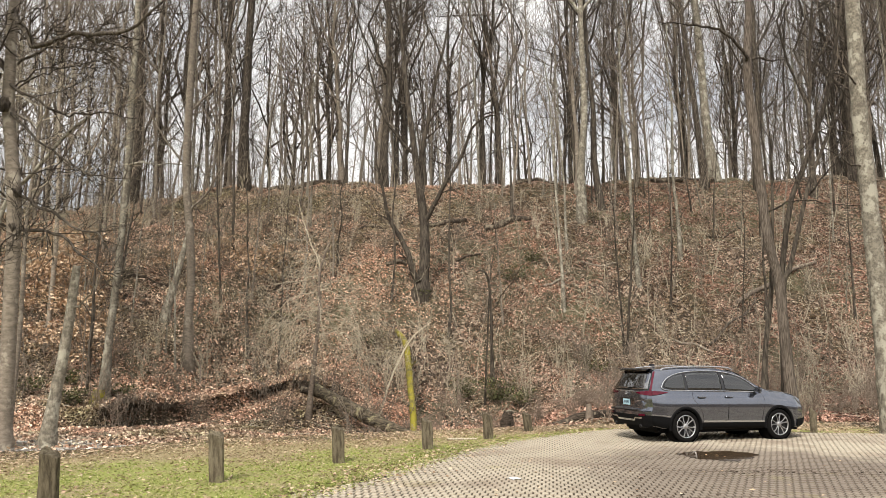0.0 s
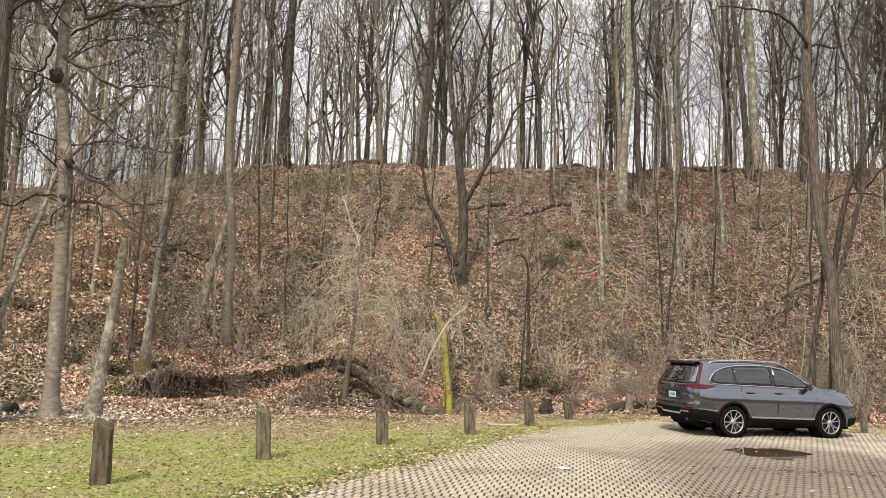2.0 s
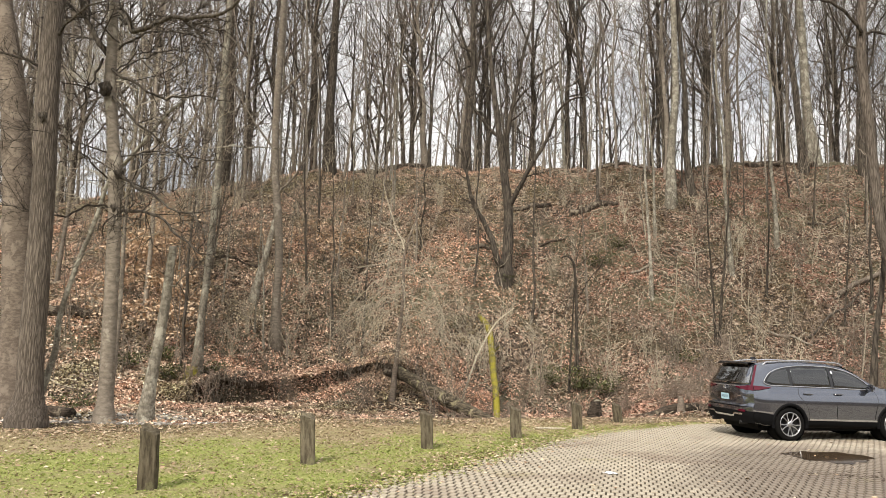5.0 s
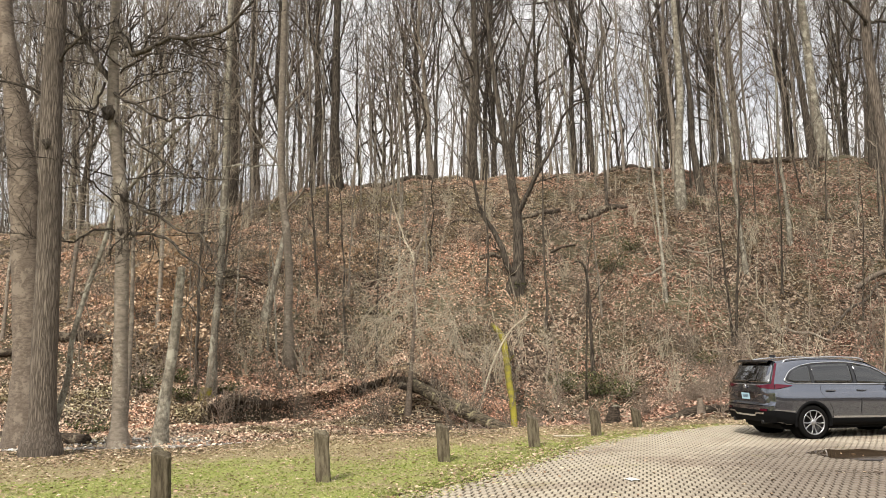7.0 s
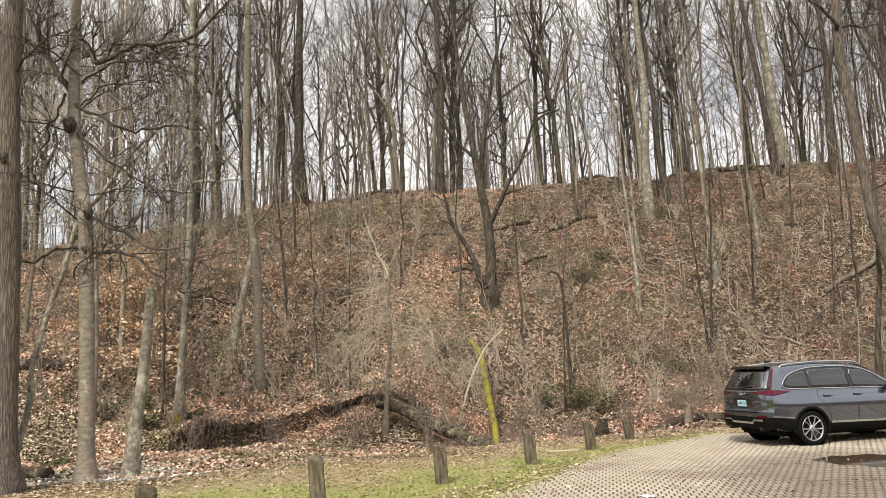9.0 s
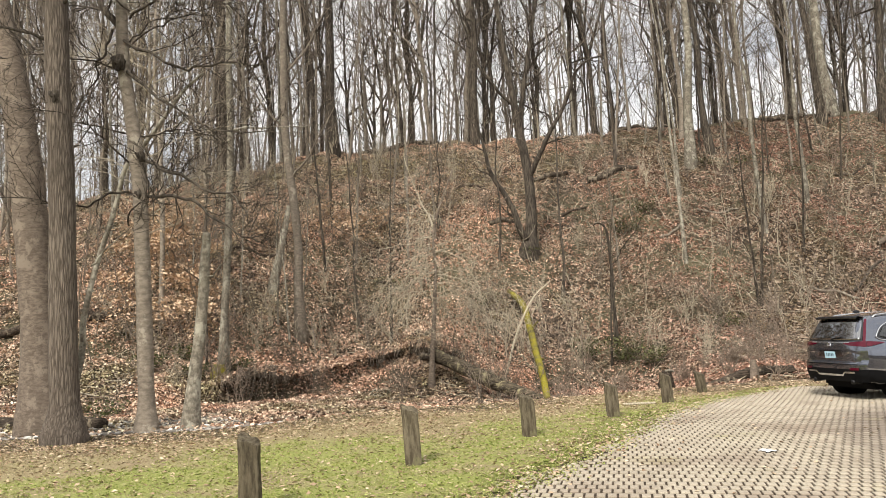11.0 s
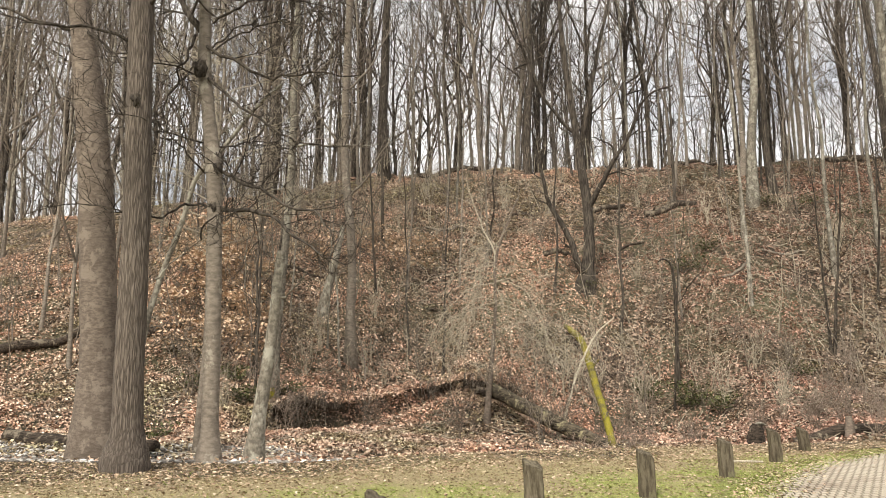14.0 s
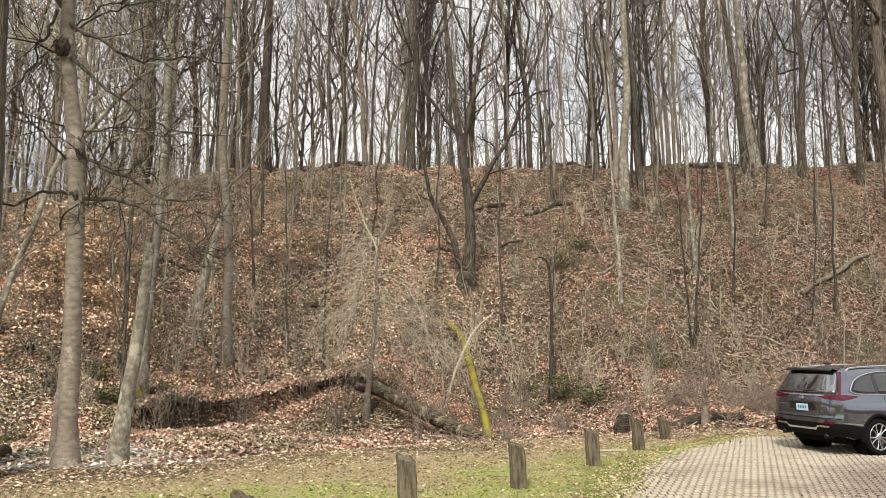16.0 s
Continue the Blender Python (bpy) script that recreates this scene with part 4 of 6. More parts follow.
def section(x):
    """One half of the car's cross-section, from the floor's middle up to the roof's middle."""
    w, zt, zb = float(half_width(x)), float(z_top(x)), float(z_low(x))
    cabin = float(np.clip((zt - 1.1) / 0.5, 0, 1))
    belt = min(1.1 + 0.02 * (-x) * 0.5, zt - 0.07)
    wb = w * (0.885 - 0.015 * cabin)
    wt = w * (0.86 - 0.2 * cabin)
    mid = zb + 0.45 * (belt - zb)
    k = curve([(0, zb), (0.8 * w, zb), (0.965 * w, zb + 0.07), (w * 0.985, mid - 0.06), (w * 0.998, mid + 0.32 * (belt - mid)), (w * 0.965, mid + 0.66 * (belt - mid)), (wb, belt), (0.5 * (wb + wt) + 0.025 * cabin, 0.5 * (belt + zt - 0.05)), (wt, zt - 0.05), (wt - 0.1, zt - 0.008), (wt * 0.4, zt + 0.012), (0, zt + 0.016)], 44)
    k[0, 0] = k[-1, 0] = 0
    return np.abs(k[:, 0]), k[:, 1]


def flank(x, z):
    """Half-width of the body's side at a height."""
    y, h = section(x)
    h = np.maximum.accumulate(h[4:36])
    return float(np.interp(z, h, y[4:36]))


def rear_x(y, z):
    """The tail's surface."""
    w = float(np.interp(z, (0.35, 0.7, 1.0, 1.15, 1.6), (0.88, 0.9, 0.89, 0.85, 0.65)))
    x0 = float(np.interp(z, (0.33, 0.5, 0.7, 0.76, 0.95, 1.1, 1.13, 1.6), (-2.26, -2.32, -2.32, -2.29, -2.305, -2.28, -2.27, -2.02)))
    return x0 + 0.13 * min(1.0, abs(y) / w) ** 6, w


def car_mesh(name, verts, faces, material, thick=0.0, smooth=True):
    me = bpy.data.meshes.new(name)
    me.from_pydata([tuple(map(float, v)) for v in verts], [], faces)
    if thick:
        bm = bmesh.new()
        bm.from_mesh(me)
        bmesh.ops.solidify(bm, geom=list(bm.faces), thickness=thick)
        bmesh.ops.recalc_face_normals(bm, faces=bm.faces)
        bm.to_mesh(me)
        bm.free()
    me.materials.append(material)
    if smooth:
        me.polygons.foreach_set("use_smooth", [True] * len(me.polygons))
    return me


def grid_faces(a, b):
    return [(i * b + j, i * b + j + 1, (i + 1) * b + j + 1, (i + 1) * b + j) for i in range(a - 1) for j in range(b - 1)]


def side_patch(name, side, xs, lo, hi, material, out, parent, rows=8, label=""):
    """A piece of the flank between two height lines, set out from it."""
    v = []
    for x in np.linspace(xs[0], xs[-1], 28):
        a, b = float(np.interp(x, xs, lo)), float(np.interp(x, xs, hi))
        for z in np.linspace(a, b, rows):
            v.append((x, side * (flank(x, z) + out), z))
    return part_of(parent, name, car_mesh(name, v, grid_faces(28, rows), material, 0.004 if material in (GLASS, GLASS_REAR) else 0), label)


def rear_patch(name, ys, zs, lo, hi, material, out, parent, rows=8, cols=24, label=""):
    """A piece of the tail: y as a share of the half-width from ys[0] to ys[-1], between two height lines."""
    v = []
    for s in np.linspace(ys[0], ys[-1], cols):
        a, b = float(np.interp(s, ys, lo)), float(np.interp(s, ys, hi))
        for z in np.linspace(a, b, rows):
            x, w = rear_x(0, z)
            x, w = rear_x(s * w, z)
            v.append((x - out, s * (w + out * 0.4), z))
    return part_of(parent, name, car_mesh(name, v, grid_faces(cols, rows), material, 0.004 if material in (GLASS, GLASS_REAR) else 0), label)


def rod(name, pts, r, material, parent, n=24, sides=6, label=""):
    s = Soup()
    s.tube(curve(pts, n), [r] * n, sides, cap=True)
    return part_of(parent, name, s.mesh(name, material), label)


def block(name, centre, size, material, parent, bevel=0.01, turn=(0, 0, 0), label=""):
    bm = bmesh.new()
    bmesh.ops.create_cube(bm, size=1, matrix=pose(*centre, *turn) @ Matrix.Diagonal((*size, 1)))
    bmesh.ops.bevel(bm, geom=list(bm.edges), offset=bevel, segments=2, affect="EDGES")
    me = bpy.data.meshes.new(name)
    bm.to_mesh(me)
    bm.free()
    me.materials.append(material)
    return part_of(parent, name, me, label)


def lathe(name, profile, material, parent, n=40, label=""):
    """Profile points (radius, y) turned about the axle."""
    v, f = [], []
    for r, y in profile:
        v += [(r * math.cos(a), y, r * math.sin(a)) for a in np.linspace(0, 2 * math.pi, n, endpoint=False)]
    for i in range(len(profile) - 1):
        f += [(i * n + j, i * n + (j + 1) % n, (i + 1) * n + (j + 1) % n, (i + 1) * n + j) for j in range(n)]
    return part_of(parent, name, car_mesh(name, v, f, material), label)


def wheel(parent, x, side, turn):
    w = new("wheel")
    w.parent = parent
    w.matrix_basis = pose(x, side * 0.8, 0.35, 0, turn, 0 if side < 0 else 180)
    lathe("tyre", [(0.245, 0.09), (0.3, 0.105), (0.338, 0.09), (0.349, 0.05), (0.35, 0), (0.349, -0.05), (0.338, -0.09), (0.3, -0.11), (0.25, -0.1), (0.24, -0.08)], TYRE, w)
    rim = lathe("rim", [(0.243, 0.08), (0.235, -0.04), (0.243, -0.095), (0.25, -0.102), (0.232, -0.1), (0.224, -0.06), (0.222, 0.0), (0.05, 0.03), (0.0, 0.03)], WHEEL_DARK, w)
    s = Soup()
    for k in range(5):
        for off in (-0.16, 0.16):
            a = k * 2 * math.pi / 5
            p0 = np.array((0.045 * math.cos(a + off * 1.5), -0.075, 0.045 * math.sin(a + off * 1.5)))
            p1 = np.array((0.14 * math.cos(a + off * 1.25), -0.085, 0.14 * math.sin(a + off * 1.25)))
            p2 = np.array((0.236 * math.cos(a + off * 1.7), -0.094, 0.236 * math.sin(a + off * 1.7)))
            s.tube([p0, p1, p2], (0.014, 0.01, 0.015), 4)
    part_of(w, "spokes", s.mesh("spokes", ALLOY, False))
    lathe("rim_edge", [(0.247, -0.098), (0.249, -0.106), (0.236, -0.106), (0.228, -0.09)], ALLOY, w)
    lathe("hub_cap", [(0.0, -0.1), (0.03, -0.1), (0.055, -0.09), (0.058, -0.05)], ALLOY, w, 20)
    return w


def build_car():
    car = new("car")
    car.matrix_basis = pose(5.58, 18.2, 0, 0, 0, 18.5) @ Matrix.Diagonal((0.955, 0.95, 0.985, 1))
    xs = np.linspace(-2.3, 2.23, 200)
    v, f = [], []
    for x in xs:
        y, z = section(x)
        v += [(x, a, b) for a, b in zip(y, z)] + [(x, -a, b) for a, b in zip(y[::-1][1:-1], z[::-1][1:-1])]
    n = 2 * 44 - 2
    for i in range(len(xs) - 1):
        for j in range(n):
            q = (i * n + j, i * n + (j + 1) % n, (i + 1) * n + (j + 1) % n, (i + 1) * n + j)
            c = np.mean([v[k] for k in q], 0)
            if abs(c[1]) > 0.55 and c[2] < 0.74 and min(math.hypot(c[0] - FRONT_AXLE, c[2] - 0.35), math.hypot(c[0] + 1.33, c[2] - 0.35)) < 0.385:
                continue
            f.append(q)
    f.append(tuple(range(n))[::-1])
    f.append(tuple((len(xs) - 1) * n + k for k in range(n)))
    part_of(car, "body", car_mesh("body", v, f, PAINT), "dark grey metallic painted body shell")
    block("underbody", (0, 0, 0.37), (3.9, 1.45, 0.34), TRIM, car, 0.05)
    for x in (-1.33, FRONT_AXLE):
        lathe("axle", [(0.0, -0.72), (0.07, -0.72), (0.07, 0.72), (0.0, 0.72)], TRIM, car, 12).location = (x, 0, 0.35)
    for side in (-1, 1):
        wheel(car, -1.33, side, 20)
        wheel(car, FRONT_AXLE, side, 47)
        # black arches over the wheels
        for ax in (-1.33, FRONT_AXLE):
            av = []
            for a in np.linspace(radians(-12), radians(192), 36):
                for r, o in ((0.375, -0.06), (0.375, 0.012), (0.395, 0.02), (0.425, 0.014), (0.435, 0.0)):
                    x, z = ax + r * math.cos(a), 0.35 + r * math.sin(a)
                    av.append((x, side * (flank(x, max(z, 0.36)) + o), max(z, 0.27)))
            part_of(car, "wheel_arch", car_mesh("wheel_arch", av, grid_faces(36, 5), TRIM), "black plastic wheel arch trim")
            lathe("wheel_well", [(0.385, 0.0), (0.385, 0.3), (0.0, 0.3)], TRIM, car, 28).matrix_basis = pose(ax, side * 0.86, 0.35, 0, 0, 180 if side > 0 else 0)
        side_patch("sill", side, (-0.93, 0.82), (0.27, 0.25), (0.43, 0.4), TRIM, 0.012, car, 6, "black plastic sill")
        side_patch("sill_strip", side, (-0.88, 0.78), (0.435, 0.41), (0.475, 0.445), CHROME, 0.016, car, 4, "bright metal strip along the sill")
        # black trim that also fills behind the glass, standing in for the dark cabin
        side_patch("window_surround", side, (-1.86, -1.7, -1.4, -1.0, -0.3, 0.2, 0.5, 0.8), (1.2, 1.15, 1.135, 1.125, 1.11, 1.095, 1.085, 1.075), (1.22, 1.37, 1.485, 1.54, 1.54, 1.46, 1.32, 1.11), GLOSS, 0.004, car)
        side_patch("quarter_window", side, (-1.78, -1.65, -1.45, -1.25), (1.22, 1.165, 1.145, 1.135), (1.24, 1.37, 1.455, 1.49), GLASS, 0.012, car, label="tinted rear quarter window")
        side_patch("rear_door_window", side, (-1.17, -0.9, -0.27), (1.145, 1.138, 1.125), (1.495, 1.52, 1.522), GLASS, 0.012, car, label="tinted rear door window")
        side_patch("front_door_window", side, (-0.16, 0.2, 0.45, 0.72), (1.12, 1.108, 1.1, 1.095), (1.515, 1.44, 1.325, 1.135), GLASS, 0.012, car, label="front door window")
        edge = [(-1.86, 1.2), (-1.75, 1.145), (-1.4, 1.132), (-1.0, 1.122), (-0.3, 1.107), (0.3, 1.09), (0.8, 1.072)]
        upper = [(-1.86, 1.2), (-1.78, 1.31), (-1.65, 1.41), (-1.4, 1.495), (-1.0, 1.548), (-0.3, 1.548), (0.2, 1.468), (0.5, 1.33), (0.8, 1.09)]
        for line in (edge, upper):
            rod("window_trim", [(x, side * (flank(x, z) + 0.01), z) for x, z in line], 0.011, CHROME, car, 40, 6, "chrome strip round the side windows")
        for x in (-0.215, -1.21):
            side_patch("pillar", side, (x - 0.035, x + 0.035), (1.12, 1.12), (1.54, 1.54), GLOSS, 0.014, car, 6)
        # shut lines and handles
        for line in ([(0.8, 1.05), (0.84, 0.9), (0.8, 0.72), (0.74, 0.46)], [(-0.2, 1.1), (-0.18, 0.8), (-0.2, 0.46)], [(-1.05, 1.11), (-1.1, 0.95), (-0.98, 0.8), (-0.88, 0.62), (-0.86, 0.46)], [(0.9, 1.1), (1.3, 1.06), (1.7, 1.0), (1.95, 0.92)]):
            rod("shut_line", [(x, side * (flank(x, z) - 0.001), z) for x, z in line], 0.005, GLOSS, car, 24, 5)
        for x in (-0.12, -0.86):
            y = flank(x, 0.98)
            rod("door_handle", [(x - 0.11, side * y, 0.985), (x - 0.08, side * (y + 0.035), 0.985), (x + 0.06, side * (y + 0.035), 0.98), (x + 0.1, side * y, 0.98)], 0.017, PAINT, car, 16, 8)
        y = flank(0.62, 1.06)
        block("mirror", (0.62, side * (y + 0.12), 1.12), (0.14, 0.2, 0.14), PAINT, car, 0.045, label="painted door mirror")
        block("mirror_arm", (0.64, side * (y + 0.02), 1.07), (0.1, 0.09, 0.05), GLOSS, car, 0.015)
        yr = 0.6
        rod("roof_rail", [(-1.75, side * yr, 1.57), (-1.6, side * yr, 1.625), (-0.8, side * yr, 1.66), (0.0, side * yr, 1.635), (0.2, side * (yr + 0.01), 1.57)], 0.017, CHROME, car, 30, 8, "silver roof rail")
        side_patch("headlight", side, (1.72, 1.9, 2.06), (0.92, 0.885, 0.82), (0.945, 0.94, 0.88), LAMP, 0.006, car, 5)
        side_patch("front_bumper_trim", side, (1.72, 2.0, 2.18), (0.28, 0.3, 0.45), (0.45, 0.47, 0.5), TRIM, 0.012, car, 5)
        side_patch("rear_bumper_side", side, (-2.2, -2.0, -1.72), (0.4, 0.34, 0.31), (0.6, 0.585, 0.54), TRIM, 0.012, car, 7, "black plastic bumper side")
        side_patch("bumper_strip", side, (-2.2, -1.74), (0.605, 0.565), (0.63, 0.59), CHROME, 0.014, car, 4)
        side_patch("tail_lamp_side", side, (-2.16, -2.0, -1.72), (1.03, 1.045, 1.092), (1.135, 1.125, 1.102), TAIL, 0.018, car, 5, "red tail lamp wrapping onto the side")
    # the tail
    rear_patch("tailgate", (-1, 1), None, (0.74, 0.74), (1.14, 1.14), PAINT, 0.004, car, 10)
    rear_patch("rear_bumper", (-1, 1), None, (0.56, 0.56), (0.75, 0.75), PAINT, 0.012, car, 8)
    rear_patch("lower_bumper", (-1, 1), None, (0.36, 0.36), (0.6, 0.6), TRIM, 0.02, car, 8, label="black lower bumper")
    rear_patch("bumper_accent", (-0.75, -0.45, -0.4, 0.4, 0.45, 0.75), None, (0.52, 0.52, 0.46, 0.46, 0.52, 0.52), (0.555, 0.555, 0.5, 0.5, 0.555, 0.555), CHROME, 0.028, car, 4, 40, "silver strip in the rear bumper")
    rear_patch("bumper_lip", (-0.98, 0.98), None, (0.685, 0.685), (0.7, 0.7), TRIM, 0.02, car, 3)
    for s in (-1, 1):
        rear_patch("reflector", sorted((s * 0.62, s * 0.84)), None, (0.585, 0.585), (0.63, 0.63), TAIL, 0.03, car, 4, 8)
        low, high = (1.085, 1.05, 1.03), (1.1, 1.11, 1.135)
        rear_patch("tail_lamp", sorted((s * 0.45, s * 0.62, s * 1.0)), None, low[::s], high[::s], TAIL, 0.016, car, 6, 20, "red tail lamp")
        low, high = (1.115, 1.115), (1.55, 1.55)
        rear_patch("tail_lamp_upper", sorted((s * 0.935, s * 0.985)), None, low, high, TAIL, 0.014, car, 10, 6, "red upright lamp beside the rear window")
        s0 = Soup()
        s0.tube([(-2.1, s * 0.55, 0.36), (-2.3, s * 0.55, 0.36)], (0.045, 0.045), 14, cap=True)
        part_of(car, "exhaust_tip", s0.mesh("exhaust_tip", WHEEL_DARK))
    # black edge trim, carried on behind the glass as a painted dark cabin
    rear_patch("rear_window_surround", (-0.92, 0.92), None, (1.13, 1.13), (1.56, 1.56), GLOSS, 0.008, car, 10)
    rear_patch("rear_window", (-0.89, 0.89), None, (1.16, 1.16), (1.53, 1.53), GLASS_REAR, 0.018, car, 10, label="tinted rear window")
    rear_patch("tailgate_strip", (-0.62, 0.62), None, (1.1, 1.1), (1.12, 1.12), CHROME, 0.016, car, 3)
    # flat gloss black patch round the plate, set out from the tailgate
    rear_patch("plate_recess", (-0.42, -0.34, 0.34, 0.42), None, (0.76, 0.76, 0.76, 0.76), (0.78, 0.96, 0.96, 0.78), GLOSS, 0.005, car, 6)
    rear_patch("number_plate", (-0.175, 0.175), None, (0.8, 0.8), (0.93, 0.93), PLATE, 0.016, car, 4, 6, "pale blue and white number plate")
    for k in range(5):
        c = -0.1 + k * 0.05
        rear_patch("plate_bar", (c - 0.014, c + 0.014), None, (0.84, 0.84), (0.895, 0.895), INK, 0.02, car, 3, 3)
    rod("emblem", [(-2.315, -0.05, 1.05), (-2.315, -0.035, 1.09), (-2.3, 0, 1.1), (-2.315, 0.035, 1.09), (-2.315, 0.05, 1.05), (-2.315, 0.03, 1.03), (-2.315, 0, 1.06), (-2.315, -0.03, 1.03), (-2.315, -0.05, 1.05)], 0.008, CHROME, car, 40)
    for c in (0.6, -0.6):
        rear_patch("badge", (c - 0.07, c + 0.07), None, (0.9, 0.9), (0.92, 0.92), CHROME, 0.01, car, 3, 4)
    rear_patch("badge", (-0.67, -0.53), None, (0.8, 0.8), (0.82, 0.82), CHROME, 0.01, car, 3, 4)
    rod("rear_wiper", [(-2.29, 0, 1.15), (-2.28, -0.15, 1.19), (-2.26, -0.32, 1.2)], 0.009, TRIM, car, 12)
    sv = [(x, y, z) for y in np.linspace(-0.6, 0.6, 14) for x, z in ((-1.9, 1.612), (-2.04, 1.62), (-2.12, 1.6 - 0.05 * y * y), (-2.12, 1.57 - 0.05 * y * y), (-2.02, 1.555))]
    part_of(car, "spoiler", car_mesh("spoiler", sv, grid_faces(14, 5), GLOSS), "black roof spoiler")
    block("aerial_fin", (-1.6, 0, 1.69), (0.16, 0.04, 0.06), PAINT, car, 0.018)
    wv = []
    for x in np.linspace(0.2, 0.88, 12):
        for y in np.linspace(-0.6, 0.6, 12):
            wv.append((x, y, float(z_top(x)) + 0.028 - 0.03 * (y / 0.6) ** 4))
    part_of(car, "windscreen", car_mesh("windscreen", wv, grid_faces(12, 12), GLASS, 0.004))
    return tagged(car, "clean dark grey five-door crossover car parked on grid paving", "car")


build_car()

# ---- fallen wood, stones and scrub ----
def log(name, label, pts, radii, wood, seed, sides=12, stubs=0, category="log"):
    rng = np.random.default_rng(seed)
    p = curve(pts, 6 * len(pts))
    base = p[0].copy()
    soup = Soup()
    r = np.interp(np.linspace(0, 1, len(p)), np.linspace(0, 1, len(radii)), radii)
    soup.tube(p - base, r, sides, cap=True, jitter=0.09, rng=rng)
    for _ in range(stubs):
        i = int(rng.integers(2, len(p) - 2))
        d = side_shoot(rng, (p[i + 1] - p[i]) / np.linalg.norm(p[i + 1] - p[i]), 0.4, 0.8)
        s = rng.uniform(0.25, 0.7)
        soup.tube([p[i] - base, p[i] - base + d * s * 0.6, p[i] - base + d * s], (r[i] * 0.35, r[i] * 0.25, r[i] * 0.1), 5)
    ob = new(name, soup.mesh(name, wood))
    ob.location = base
    return tagged(ob, label, category)


log("mossy_log", "curved fallen trunk coated in bright yellow-green moss", [(-2.02, 27.2, -0.85), (-2.17, 28.6, -0.08), (-2.37, 30.0, 0.68), (-2.56, 31.4, 1.53), (-2.84, 33.2, 2.49), (-3.26, 34.8, 2.99), (-3.5, 35.4, 3.2)],
    (0.11, 0.125, 0.13, 0.13, 0.13, 0.12, 0.08), BARK_MOSSY, 51, stubs=2)
log("fallen_log", "rotting barked log lying down the creek bank", [(-6.1, 29.3, 0.75), (-4.67, 28.6, 0.12), (-3.4, 28.0, -0.45), (-1.75, 27.4, -1.0)], (0.22, 0.25, 0.24, 0.16), LOG_BARK, 52, stubs=3)
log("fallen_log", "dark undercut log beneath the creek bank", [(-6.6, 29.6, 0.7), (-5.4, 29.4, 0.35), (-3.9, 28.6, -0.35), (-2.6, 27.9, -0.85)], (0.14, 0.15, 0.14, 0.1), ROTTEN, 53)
log("dead_branch", "pale bent dead branch leaning across the mossy log", [(-3.58, 29.5, -0.45), (-3.05, 30.0, 1.33), (-2.4, 30.5, 2.64), (-1.69, 31.0, 3.32)], (0.05, 0.045, 0.035, 0.02), TWIG_TAN, 54, 6, 2, "branch")


def lying(name, label, a, b, r, wood, seed, stubs=1, lift=0.5, category="log"):
    n = 6
    pts = [(a[0] + (b[0] - a[0]) * k / n, a[1] + (b[1] - a[1]) * k / n, at_ground(a[0] + (b[0] - a[0]) * k / n, a[1] + (b[1] - a[1]) * k / n) + r * lift) for k in range(n + 1)]
    return log(name, label, pts, (r, r * 0.95, r * 0.75), wood, seed, 9, stubs, category)


lying("fallen_log", "dark fallen log high on the slope", (-2.37, 44.1), (-0.2, 44.7), 0.17, ROTTEN, 60)
lying("fallen_log", "dark fallen log high on the slope", (0.9, 44.7), (3.7, 45.2), 0.22, ROTTEN, 61, 2)
lying("fallen_log", "dark fallen log beside the forked tree", (-4.5, 39.9), (-3.0, 40.3), 0.14, ROTTEN, 62)
lying("fallen_log", "dark fallen trunk lying across the far slope", (-20.9, 28.8), (-18.0, 29.9), 0.22, ROTTEN, 63, 2, 0.9)
lying("fallen_log", "dark fallen trunk lying across the far slope", (-25.0, 26.9), (-21.6, 28.7), 0.2, ROTTEN, 64, 2, 0.9)
lying("fallen_log", "pale fallen trunk lying up the slope", (13.6, 38.9), (18.9, 41.6), 0.12, BARK_PATCHY, 65, 2, 1.5)
lying("fallen_log", "fallen branchy log on the slope behind the car", (11.2, 36.0), (14.6, 39.0), 0.07, BARK_DARK, 66, 3, 1.0)
lying("fallen_log", "low log at the paving's back edge", (2.3, 23.6), (4.6, 23.4), 0.17, ROTTEN, 67, 2, 0.7)
lying("fallen_log", "dark log half buried by the creek", (-17.6, 20.4), (-12.9, 19.4), 0.2, ROTTEN, 68, 1, 0.6)
lying("dead_branch", "thin dead branch lying on the gravel", (-8.9, 17.5), (-7.2, 17.7), 0.04, ROTTEN, 69, 1, 0.6, "branch")
lying("dead_branch", "thin dead branch lying on the leafy bank", (-6.9, 18.3), (-6.0, 18.4), 0.05, ROTTEN, 70, 0, 0.6, "branch")
lying("dead_branch", "pale dead stick lying on the grass", (-0.55, 17.4), (0.1, 17.5), 0.025, TWIG_TAN, 71, 0, 0.8, "branch")
lying("fallen_log", "dark log lying along the hill's crest", (-13.2, 48.4), (-8.6, 49.2), 0.2, ROTTEN, 96, 2, 1.0)
lying("fallen_log", "dark log lying along the hill's crest", (12.6, 52.0), (17.2, 52.6), 0.22, ROTTEN, 97, 2, 1.0)
lying("fallen_log", "dark log lying along the hill's crest", (3.2, 50.4), (6.0, 50.9), 0.16, ROTTEN, 98, 2, 1.0)
